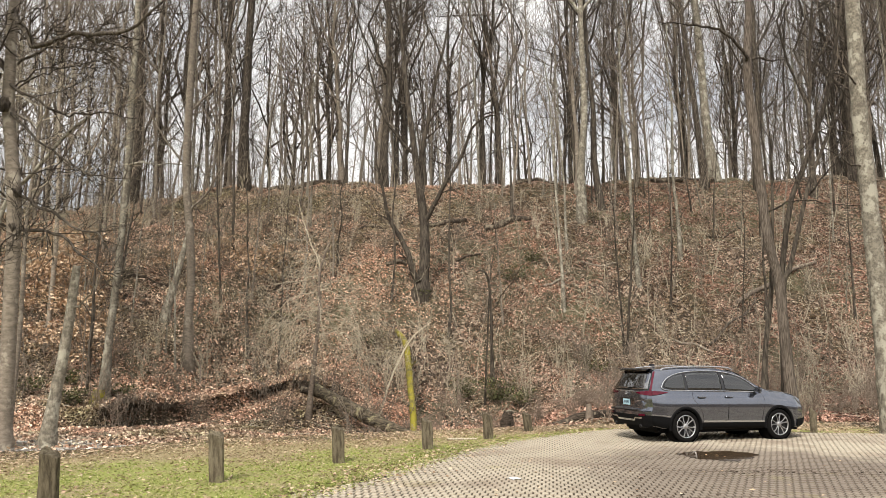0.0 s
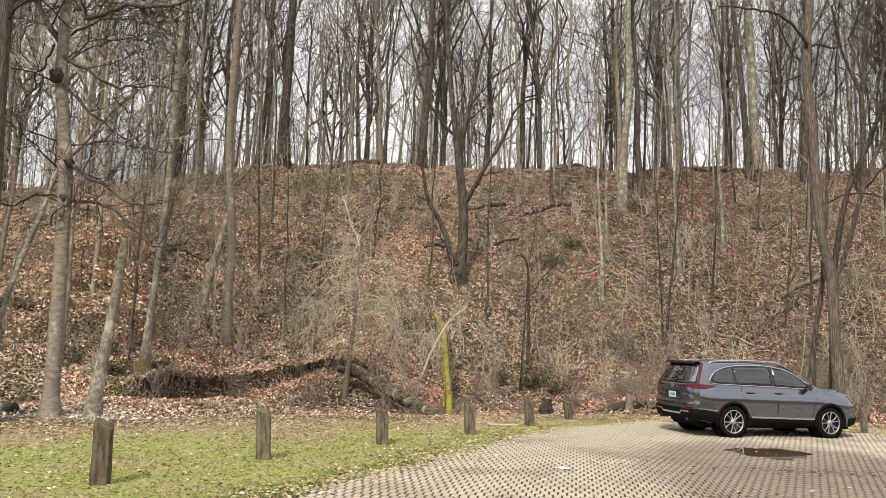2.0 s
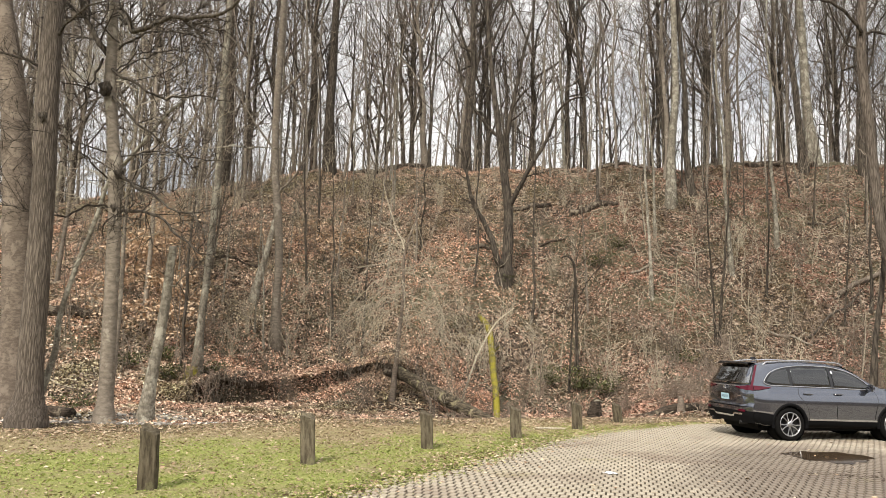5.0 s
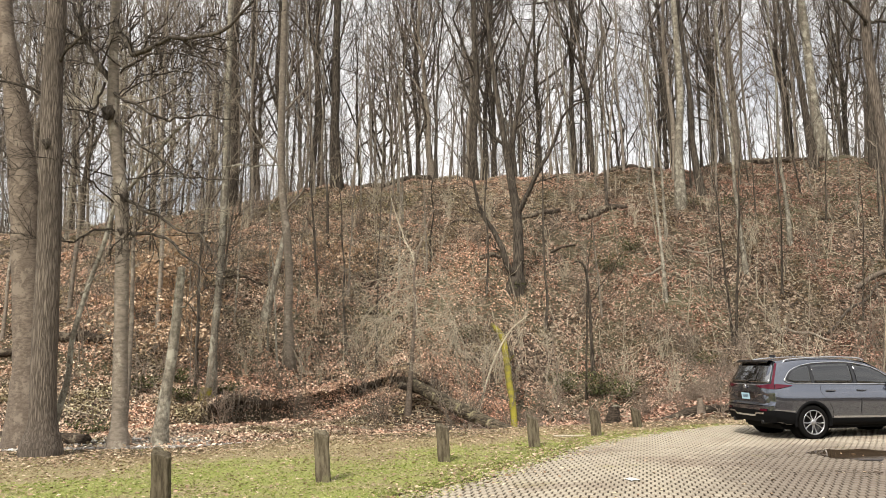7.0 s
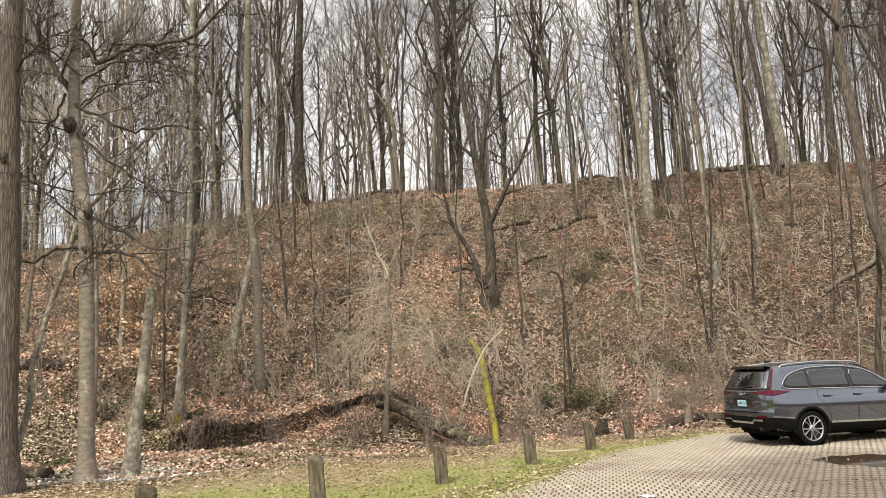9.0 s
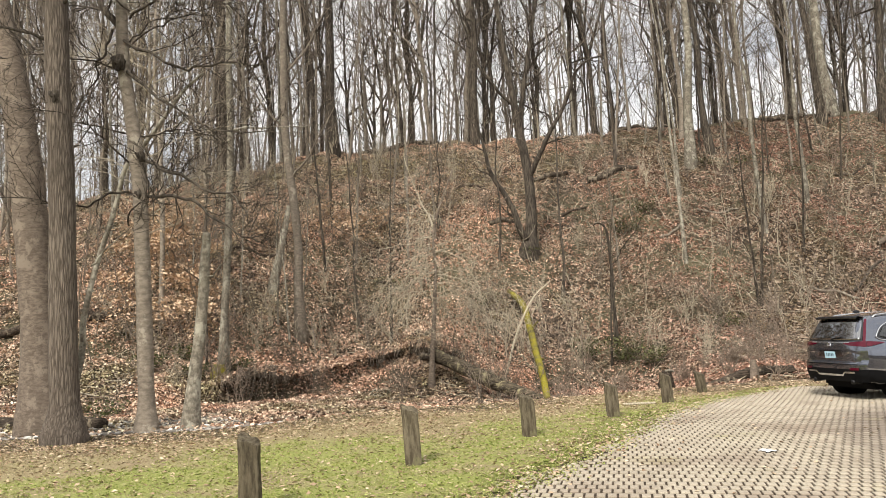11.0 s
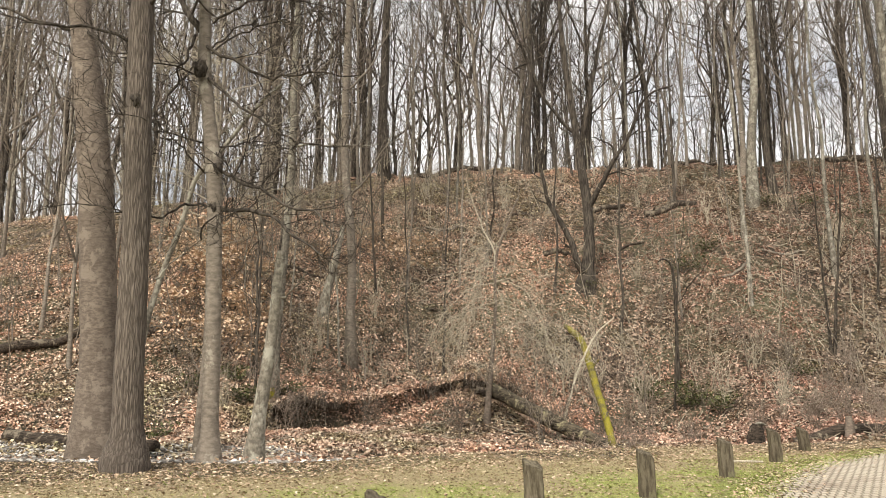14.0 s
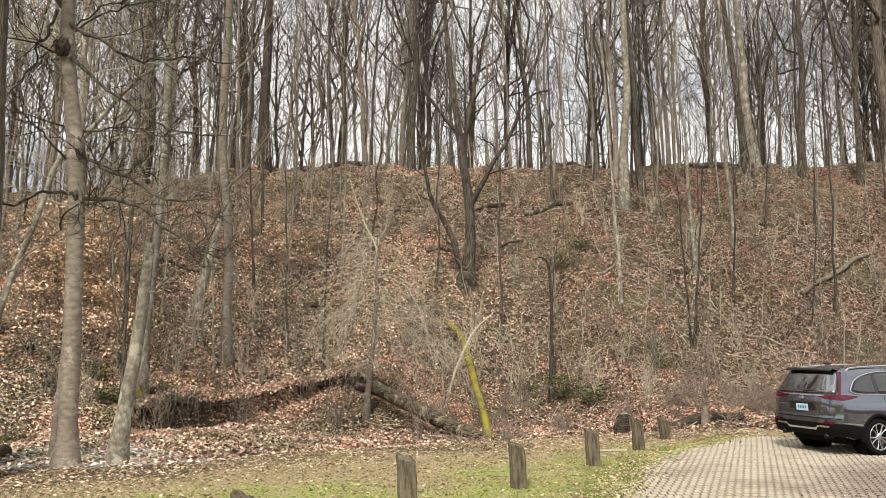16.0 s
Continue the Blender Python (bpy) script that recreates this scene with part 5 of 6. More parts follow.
for k, (sx, sy, tx, ty) in enumerate(((-9.5, 36.0, -7.2, 36.4), (6.0, 41.0, 8.2, 41.8), (-6.5, 43.2, -4.9, 43.8), (9.5, 36.2, 11.2, 35.6), (-16.5, 34.5, -14.2, 35.3), (3.8, 39.2, 5.2, 40.4), (14, 44.5, 16.4, 45.4), (-10.8, 41.5, -8.8, 42.3), (-0.8, 41.6, 0.6, 42.5))):
    lying("dead_branch", "dead branch lying on the leaf litter", (sx, sy), (tx, ty), 0.07, (ROTTEN, BARK_GREY)[k % 2], 80 + k, 2, 0.9, "branch")
log("stump", "mossy broken stump on the creek bank", [(-13.3, 26.95, 0.0), (-13.3, 26.95, 0.35), (-13.28, 26.98, 0.75)], (0.42, 0.3, 0.2), BARK_MOSSY, 90, 11, 0, "stump")
log("stump", "short pale broken stump by the low log", [(3.5, 23.2, -0.2), (3.52, 23.2, 0.2), (3.5, 23.2, 0.48)], (0.13, 0.11, 0.07), BARK_PATCHY, 91, 8, 0, "stump")


# dark wood added in place of a dark opening under a pale top
log("stump", "dark solid stump standing in for a dark hollow beside the creek", [(1.0, 21.9, -0.35), (1.0, 21.9, 0.05), (1.04, 21.9, 0.34)], (0.25, 0.2, 0.12), ROTTEN, 92, 11, 0, "stump")
log("broken_limb", "pale broken limb end lying on the dark stump", [(0.98, 21.82, 0.35), (1.08, 21.8, 0.37), (1.2, 21.82, 0.33)], (0.02, 0.035, 0.02), BARK_PALE, 93, 8, 0, "branch")
STONE = bark("creek_stone", (0.11, 0.1, 0.085), (0.28, 0.26, 0.23), (0.4, 0.38, 0.34), stretch=(3, 3, 3), amount=0.6)
rng_s = np.random.default_rng(5)
stone_meshes = []
for k in range(5):
    bm = bmesh.new()
    bmesh.ops.create_icosphere(bm, subdivisions=2, radius=1)
    for v in bm.verts:
        v.co *= 1 + 0.22 * noise.noise(v.co * 1.4 + Vector((k * 7, 0, 0)))
        v.co.z *= 0.55
    me = bpy.data.meshes.new("stone")
    bm.to_mesh(me)
    bm.free()
    me.materials.append(STONE)
    stone_meshes.append(me)
for k in range(120):
    sx = rng_s.uniform(-16.5, -7.2)
    sy = float(lip(sx)) + rng_s.uniform(0.6, 4.0)
    r = 0.05 + 0.14 * rng_s.random() ** 3
    st = new("stone", stone_meshes[k % 5])
    st.matrix_basis = pose(sx, sy, at_ground(sx, sy) + r * 0.15, 0, 0, rng_s.uniform(0, 360)) @ Matrix.Diagonal((r * rng_s.uniform(0.8, 1.4), r, r, 1))
    tagged(st, "pale water-worn stone in the creek bed", "stone", "creek stones")

gravel_v, gravel_f = [], []
bm = bmesh.new()
bmesh.ops.create_icosphere(bm, subdivisions=1, radius=1)
pebble_v, pebble_f = np.array([v.co[:] for v in bm.verts]), [[v.index for v in f.verts] for f in bm.faces]
bm.free()
for k in range(8000):
    sx = rng_s.uniform(-18, -6.2)
    sy = float(lip(sx)) + rng_s.uniform(0.3, 4.2 + 2.2 * float(ease(-8, -11, sx)))
    r = 0.025 + 0.05 * rng_s.random() ** 2
    q = pebble_v * (1 + 0.2 * rng_s.normal(size=(len(pebble_v), 1))) * (r * rng_s.uniform(0.8, 1.5), r, r * 0.6) + (sx, sy, at_ground(sx, sy) + r * 0.2)
    base = len(gravel_v)
    gravel_v += q.tolist()
    gravel_f += [[a + base for a in f] for f in pebble_f]
me = bpy.data.meshes.new("gravel")
me.from_pydata(gravel_v, [], gravel_f)
PEBBLE, g_n, g_l, g_b = mat("pebbles", 0.8)
g_l.new(ramp(g_n, g_l, g_n.new("ShaderNodeNewGeometry").outputs["Random Per Island"], (0, (0.08, 0.07, 0.058)), (0.45, (0.2, 0.18, 0.155)), (0.75, (0.4, 0.375, 0.335)), (1, (0.7, 0.68, 0.63))), g_b.inputs["Base Color"])
me.materials.append(PEBBLE)
tagged(new("gravel", me), "pale pebbles in the creek bed", "gravel", kind="stuff")

WATER, w_n, w_l, w_b = mat("creek_water", 0.06)
w_b.inputs["Base Color"].default_value = (0.035, 0.032, 0.026, 1)
w_b.inputs["IOR"].default_value = 1.33
bump(w_n, w_l, w_b, noise_tex(w_n, w_l, place(w_n, w_l, (1, 1, 1)), 5, 4), 0.12, 0.02)


def sheet(name, label, outline, z, material, category):
    me = bpy.data.meshes.new(name)
    me.from_pydata([(x, y, z) for x, y in outline], [], [tuple(range(len(outline)))])
    me.materials.append(material)
    return tagged(new(name, me), label, category, kind="structure")


sheet("water", "shallow dark creek water", [(-21, 18.6), (-17, 18.4), (-14.5, 18.6), (-12.6, 19.2), (-13.2, 19.9), (-15, 20.1), (-21, 20.2)], -0.465, WATER, "water")


# ---- scrub and shrubs ----
def shrub(seed, stems, tall, wood, spread=0.6, twigs=4, sag=0.1, thick=0.012):
    rng = np.random.default_rng(seed)
    root = new("shrub")
    s = Soup()
    for _ in range(stems):
        a = rng.uniform(0, 6.28)
        h = tall * rng.uniform(0.5, 1.1)
        out = spread * tall * rng.uniform(0.2, 1.0)
        b = rng.normal(0, 0.12, 2)
        q = np.array([(b[0] + math.cos(a) * out * u ** 1.6, b[1] + math.sin(a) * out * u ** 1.6, -0.1 + h * (u - sag * u ** 3)) for u in np.linspace(0, 1, 6)])
        q[1:] += rng.normal(0, 0.03 * tall, (5, 3))
        r = thick * rng.uniform(0.7, 1.3)
        s.tube(q, r * np.linspace(1, 0.35, 6), 4)
        twiggy(rng, s, q, r * 1.8, twigs, 3, tall * 0.3, 0.2, sag)
    part_of(root, "branchwork", s.mesh("branchwork", wood))
    return root


BRIAR = bark("briar", (0.17, 0.133, 0.104), (0.4, 0.325, 0.262), stretch=(20, 20, 6))
shrubs = []
for k in range(6):
    wood, words = ((BRIAR, "tangled bare brown scrub on the slope"), (TWIG_TAN, "pale bare arching scrub twigs"), (TWIG, "grey bare many-stemmed shrub"))[k % 3]
    shrubs.append(tagged(shrub(200 + k, 8, 2.3, wood, 0.42, 3, 0.08, 0.016), words, "shrub", "scrub on the hillside"))
rng_b = np.random.default_rng(9)
placed = 0
while placed < 165:
    bx = rng_b.uniform(-24, 20)
    by = rng_b.uniform(22.5, 48)
    d = by - float(bank(bx))
    if by < float(lip(bx)) + (1.2 if bx > 3 else 8.5) or abs(bx) > by * 0.68:
        continue
    if rng_b.random() > (1.0 if d < 5 else 0.38):
        continue
    m = pose(bx, by, at_ground(bx, by), 0, 0, rng_b.uniform(0, 360)) @ Matrix.Diagonal((*[rng_b.uniform(0.55, 1.15)] * 3, 1))
    if placed < len(shrubs):
        shrubs[placed].matrix_basis = m
    else:
        copy_thing(shrubs[int(rng_b.integers(6))], pose(0, 0, 0)).matrix_basis = m
    placed += 1
# low tangles of briar between the creek and the foot of the hill
tangles = [tagged(shrub(240 + k, 13, 1.3, BRIAR, 0.75, 2, 0.45, 0.014), "dense low tangle of tan briar stems", "briar", "briar along the creek") for k in range(3)]
for k in range(50):
    bx = rng_b.uniform(-3.2, 15)
    by = float(lip(bx)) + 1.3 + (9.5 if bx < 3 else 6.5) * rng_b.random()
    m = pose(bx, by, at_ground(bx, by), 0, 0, rng_b.uniform(0, 360)) @ Matrix.Diagonal((*[rng_b.uniform(0.6, 1.15)] * 3, 1))
    if k < 3:
        tangles[k].matrix_basis = m
    else:
        copy_thing(tangles[k % 3], pose(0, 0, 0)).matrix_basis = m
# dense scrub behind the car and along the paving's back edge
for _ in range(20):
    bx = rng_b.uniform(1.5, 16)
    by = float(lip(bx)) + 1.0 + 8 * rng_b.random() ** 1.4
    copy_thing(shrubs[(0, 3, 0, 3, 1)[int(rng_b.integers(5))]], pose(0, 0, 0)).matrix_basis = pose(bx, by, at_ground(bx, by), 0, 0, rng_b.uniform(0, 360)) @ Matrix.Diagonal((*[rng_b.uniform(0.5, 1.0)] * 3, 1))
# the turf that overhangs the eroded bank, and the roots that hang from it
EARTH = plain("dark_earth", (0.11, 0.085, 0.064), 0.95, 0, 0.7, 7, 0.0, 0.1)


def overhang_line(x):
    y = float(bank(x))
    return y + 0.25, at_ground(x, y + 0.7)


def build_overhang(x0, x1, reach):
    """A sagging lump of earth and turf over the undercut."""
    n = 40
    v, cols = [], np.linspace(x0, x1, n)
    for k, x in enumerate(cols):
        y, z = overhang_line(x)
        u = k / (n - 1)
        out = reach * math.sin(math.pi * u) ** 0.6 * (1 + 0.5 * noise.noise(Vector((x * 2.2, 3, 0))))
        z -= 0.08 + 0.22 * noise.noise(Vector((x * 1.1, 9, 0)))
        for dy, dz in ((0.6, -0.1), (0.25, 0.06), (-0.3 * out, 0.06), (-0.75 * out, -0.02), (-1.0 * out, -0.12), (-0.95 * out, -0.2), (-0.55 * out, -0.26), (0.0, -0.34), (0.2, -0.7)):
            jx, jy, jz = (noise.noise(Vector((x * 5, dy * 7 + i * 9, dz * 9))) * 0.12 for i in range(3))
            v.append((x + jx, y + dy + jy, z + dz + jz))
    me = bpy.data.meshes.new("bank_overhang")
    me.from_pydata(v, [], grid_faces(n, 9))
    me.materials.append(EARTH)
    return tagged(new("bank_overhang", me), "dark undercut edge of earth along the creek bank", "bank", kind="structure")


for x0, x1, reach in ((-12.9, -11.1, 0.7), (-9.0, -7.7, 0.35), (-7.3, -5.9, 0.4)):
    build_overhang(x0, x1, reach)
root_rng = np.random.default_rng(44)
root_soup = Soup()
for _ in range(110):
    x = root_rng.choice((-12.2, -11.6, -8.3, -6.6, -5.2)) + root_rng.normal(0, 0.35)
    y, z = overhang_line(x)
    y0, fall = y - root_rng.uniform(-0.1, 0.7), root_rng.uniform(0.15, 0.65)
    q = np.array([(x, y0 + 0.25, z + 0.04), (x, y0, z), (x, y0 - 0.1, z - fall * 0.5), (x, y0 - 0.04, z - fall)]) + np.cumsum(root_rng.normal(0, 0.045, (4, 3)), 0)
    root_soup.tube(q, np.array((1, 1, 0.7, 0.3)) * root_rng.uniform(0.006, 0.02), 3)
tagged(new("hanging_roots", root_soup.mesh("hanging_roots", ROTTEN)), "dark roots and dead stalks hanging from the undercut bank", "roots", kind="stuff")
stalk_soup = Soup()
for _ in range(150):
    x = root_rng.choice((-12.3, -11.4, -8.5, -6.2)) + root_rng.normal(0, 0.4)
    y, z = overhang_line(x)
    side, fall = root_rng.normal(0, 0.25), root_rng.uniform(0.3, 0.8)
    q = np.array([(x, y - 0.15, z + 0.05), (x + side * 0.4, y - 0.4, z + 0.16), (x + side * 0.8, y - 0.65, z - fall * 0.4), (x + side, y - 0.7, z - fall)]) + root_rng.normal(0, 0.05, (4, 3))
    stalk_soup.tube(q, np.array((1, 0.9, 0.7, 0.3)) * root_rng.uniform(0.005, 0.011), 3)
tagged(new("hanging_grass", stalk_soup.mesh("hanging_grass", TWIG)), "dead grass stalks drooping over the bank", "grass", kind="stuff")

# ---- leaves, grass and other small cover ----
def leaf_material(name, stops, rough=0.7, tints=((1, 1, 1), (1, 1, 1)), spread=False):
    m, n, l, b = mat(name, rough)
    geo = n.new("ShaderNodeNewGeometry")
    col = ramp(n, l, geo.outputs["Random Per Island"], *stops)
    vein = noise_tex(n, l, place(n, l, (1, 1, 1)), 60, 3)
    drift = noise_tex(n, l, geo.outputs["Position"], 0.22, 5, 0.65)
    col = mix(n, l, 0.9, col, ramp(n, l, drift, (0.4, tints[0]), (0.49, (1, 1, 1)), (0.58, tints[1])), "MULTIPLY")
    if spread:
        # leaf colour scaled by position: paler to the west, redder brown to the east
        sep = n.new("ShaderNodeSeparateXYZ")
        l.new(geo.outputs["Position"], sep.inputs[0])
        west = n.new("ShaderNodeMapRange")
        west.inputs[1].default_value, west.inputs[2].default_value = -14.0, 12.0
        l.new(sep.outputs[0], west.inputs[0])
        col = mix(n, l, 1.0, col, ramp(n, l, west.outputs[0], (0.0, (1.75, 1.76, 1.64)), (0.42, (1.82, 1.75, 1.6)), (0.6, (1.22, 1.12, 1.05)), (1.0, (1.08, 0.93, 0.88))), "MULTIPLY")
    l.new(mix(n, l, 0.35, col, ramp(n, l, vein, (0.3, (0.55, 0.5, 0.45)), (0.7, (1.1, 1.1, 1.1))), "MULTIPLY"), b.inputs["Base Color"])
    b.inputs["Specular IOR Level"].default_value = 0.3
    return m


OAK = leaf_material("dry_leaves", ((0.0, (0.055, 0.034, 0.025)), (0.2, (0.16, 0.108, 0.082)), (0.5, (0.31, 0.222, 0.175)), (0.8, (0.45, 0.35, 0.288)), (1.0, (0.62, 0.52, 0.445))), tints=((0.58, 0.66, 0.52), (1.18, 1.03, 1.0)), spread=True)
OAK_PALE = leaf_material("dry_pale_leaves", ((0.0, (0.22, 0.14, 0.085)), (0.35, (0.4, 0.285, 0.19)), (0.75, (0.54, 0.42, 0.29)), (1.0, (0.66, 0.55, 0.41))))
BEECH = leaf_material("beech_leaves", ((0.0, (0.42, 0.28, 0.175)), (0.5, (0.6, 0.43, 0.285)), (1.0, (0.74, 0.58, 0.42))))
GREEN = leaf_material("green_leaves", ((0.0, (0.03, 0.036, 0.012)), (0.5, (0.075, 0.085, 0.026)), (1.0, (0.16, 0.165, 0.065))))
BLADE = leaf_material("grass_blades", ((0.0, (0.24, 0.3, 0.07)), (0.45, (0.38, 0.45, 0.12)), (0.75, (0.54, 0.56, 0.22)), (1.0, (0.72, 0.66, 0.4))))


def scatter_leaves(name, pts, size, material, seed, tilt=0.5, narrow=0.55, roll=0.35):
    """Many small folded leaves at the points given, one mesh."""
    rng = np.random.default_rng(seed)
    n = len(pts)
    a = rng.uniform(0, 2 * np.pi, n)
    s = size * rng.uniform(0.55, 1.3, n)
    up = np.stack((rng.normal(0, tilt, n), rng.normal(0, tilt, n), np.ones(n)), -1)
    up /= np.linalg.norm(up, axis=1)[:, None]
    u = np.stack((np.cos(a), np.sin(a), np.zeros(n)), -1)
    u -= (u * up).sum(1)[:, None] * up
    u /= np.linalg.norm(u, axis=1)[:, None]
    w = np.cross(up, u)
    L, W = (s * 0.5)[:, None], (s * 0.5 * narrow)[:, None]
    curl = (s * rng.uniform(0.0, roll, n))[:, None]
    v = np.stack((pts - u * L, pts - w * W + up * curl, pts + u * L, pts + w * W + up * curl), 1).reshape(-1, 3)
    k = np.arange(n)[:, None] * 4
    f = np.concatenate((k + np.array((0, 1, 2)), k + np.array((0, 2, 3))), 1).reshape(-1, 3)
    me = bpy.data.meshes.new(name)
    me.vertices.add(len(v))
    me.vertices.foreach_set("co", v.astype(np.float32).ravel())
    me.loops.add(f.size)
    me.loops.foreach_set("vertex_index", f.astype(np.int32).ravel())
    me.polygons.add(len(f))
    me.polygons.foreach_set("loop_start", np.arange(0, f.size, 3, dtype=np.int32))
    me.polygons.foreach_set("loop_total", np.full(len(f), 3, dtype=np.int32))
    me.update(calc_edges=True)
    me.materials.append(material)
    return new(name, me)


def ground_points(n, seed, keep, box, lift=0.045):
    rng = np.random.default_rng(seed)
    x, y = rng.uniform(box[0], box[1], n), rng.uniform(box[2], box[3], n)
    ok = keep(x, y, rng)
    x, y = x[ok], y[ok]
    return np.stack((x, y, height(x, y) + rng.uniform(0.0, lift, len(x))), -1)


def patchy(x, y):
    return 0.5 + 0.5 * np.clip(rough_noise(x * 0.45, y * 0.45) * 0.8 + 0.5 * rough_noise(x * 1.3 + 4, y * 1.3), -1, 1)


hill_pts = ground_points(900000, 21, lambda x, y, g: (y > lip(x) + 0.3) & ((x > -6.8) | (y > lip(x) + 3.6 + 2.4 * ease(-8, -11, x)) | (g.random(len(x)) < 0.3)) & (np.abs(x + 1) < y * np.where(x < 0, 0.98, 0.72) + 2) & (g.random(len(x)) < 0.26 + 0.9 * patchy(x, y) ** 1.3 + 0.3 * ease(-4, -11, x)), (-50, 32, 16, 52), 0.085)
tagged(scatter_leaves("leaf_litter", hill_pts, 0.108, OAK, 22, 0.7, 0.65, 0.45), "thick brown leaf litter over bank and hill", "leaf litter", kind="stuff")
bank_rng = np.random.default_rng(29)
bx_pts = bank_rng.uniform(-15, -2.5, 16000)
by_pts = bank(bx_pts) + bank_rng.uniform(-0.7, 1.1, 16000)
bank_pts = np.stack((bx_pts, by_pts, height(bx_pts, by_pts) + bank_rng.uniform(0, 0.05, 16000)), -1)
hang_x = bank_rng.uniform(-13.2, -5.5, 5200)
hang_pts = np.array([(x, overhang_line(x)[0] + k, overhang_line(x)[1] + 0.06 - 0.5 * max(0.0, -k - 0.2) + bank_rng.uniform(-0.06, 0.06)) for x, k in zip(hang_x, bank_rng.uniform(-0.55, 0.6, 5200))])
bank_pts = np.concatenate((bank_pts, hang_pts))
tagged(scatter_leaves("bank_leaves", bank_pts, 0.12, OAK, 30, 0.9), "brown leaves caught on the eroded creek bank", "leaves", kind="stuff")
lip_pts = ground_points(95000, 23, lambda x, y, g: ~in_lot(x, y) & (y < lip(x) + 0.6) & (g.random(len(x)) < np.clip(0.07 + 0.2 * patchy(x, y) + 0.9 * ease(-3.2, -0.3, y - lip(x) + 0.6 * rough_noise(x, y) + np.interp(x, (-14, -7), (2.2, 0.3))), 0, 1)), (-20, 14, 5, 23.5), 0.012)
tagged(scatter_leaves("fallen_leaves", lip_pts, 0.075, OAK_PALE, 24, 0.3, 0.55, 0.2), "pale dry leaves blown over the grass edge", "leaves", kind="stuff")
turf = ground_points(190000, 25, lambda x, y, g: (x < lot_edge(y) + 0.5) & (g.random(len(x)) < np.clip(0.95 * ease(0.2, -1.6, y - lip(x) + np.interp(x, (-14, -7, -3, 1), (4.6, 3.6, 2.9, 1.2)) + 0.9 * rough_noise(x * 0.8, y * 0.8)) * (0.35 + 0.65 * patchy(x * 2 + 9, y * 2)), 0.04, 1)), (-16, 3, 6.5, 20), 0.004)
tagged(scatter_leaves("grass", turf, 0.055, BLADE, 26, 1.2, 0.1), "short thin worn spring grass with fallen leaves", "grass", kind="stuff")
STRAW = leaf_material("straw_blades", ((0.0, (0.2, 0.14, 0.085)), (0.4, (0.38, 0.3, 0.18)), (0.75, (0.52, 0.43, 0.27)), (1.0, (0.66, 0.57, 0.4))))
dry = ground_points(120000, 36, lambda x, y, g: (x < lot_edge(y)) & (y < lip(x) + 0.3) & (g.random(len(x)) < 0.25 + 0.75 * ease(-5.0, -2.0, y - lip(x) + rough_noise(x * 0.8, y * 0.8))), (-18, 3, 7.5, 21), 0.006)
tagged(scatter_leaves("dry_grass", dry, 0.055, STRAW, 37, 0.9, 0.14), "dry straw-coloured grass between lawn and creek", "grass", kind="stuff")
lot_pts = ground_points(11000, 27, lambda x, y, g: in_lot(x, y) & (g.random(len(x)) < np.clip(0.04 + 1.2 * ease(1.3, 0.0, np.minimum(x - lot_edge(y), lot_back(x) - y) + 0.4 * rough_noise(x, y)), 0, 1)), (-4, 14, 7, 21), 0.01)
lot_pts[:, 2] += 0.012
tagged(scatter_leaves("scattered_leaves", lot_pts, 0.07, OAK_PALE, 28, 0.25, 0.55, 0.2), "single dry leaves scattered on the paving", "leaves", kind="stuff")


# grass and leaves creeping over the paving's ragged edge
edge_rng = np.random.default_rng(33)
ey = edge_rng.uniform(6.5, 20.4, 15000)
ex = lot_edge(ey) + edge_rng.normal(0.12, 0.24, 15000)
edge_pts = np.stack((ex, ey, 0.012 + edge_rng.uniform(0, 0.006, 15000)), -1)
tagged(scatter_leaves("edge_grass", edge_pts[:11000], 0.055, BLADE, 34, 1.2, 0.1), "thin grass creeping over the paving's edge", "grass", kind="stuff")
tagged(scatter_leaves("edge_leaves", edge_pts[11000:12600], 0.075, OAK_PALE, 35, 0.3, 0.55, 0.2), "dry leaves gathered along the paving's edge", "leaves", kind="stuff")


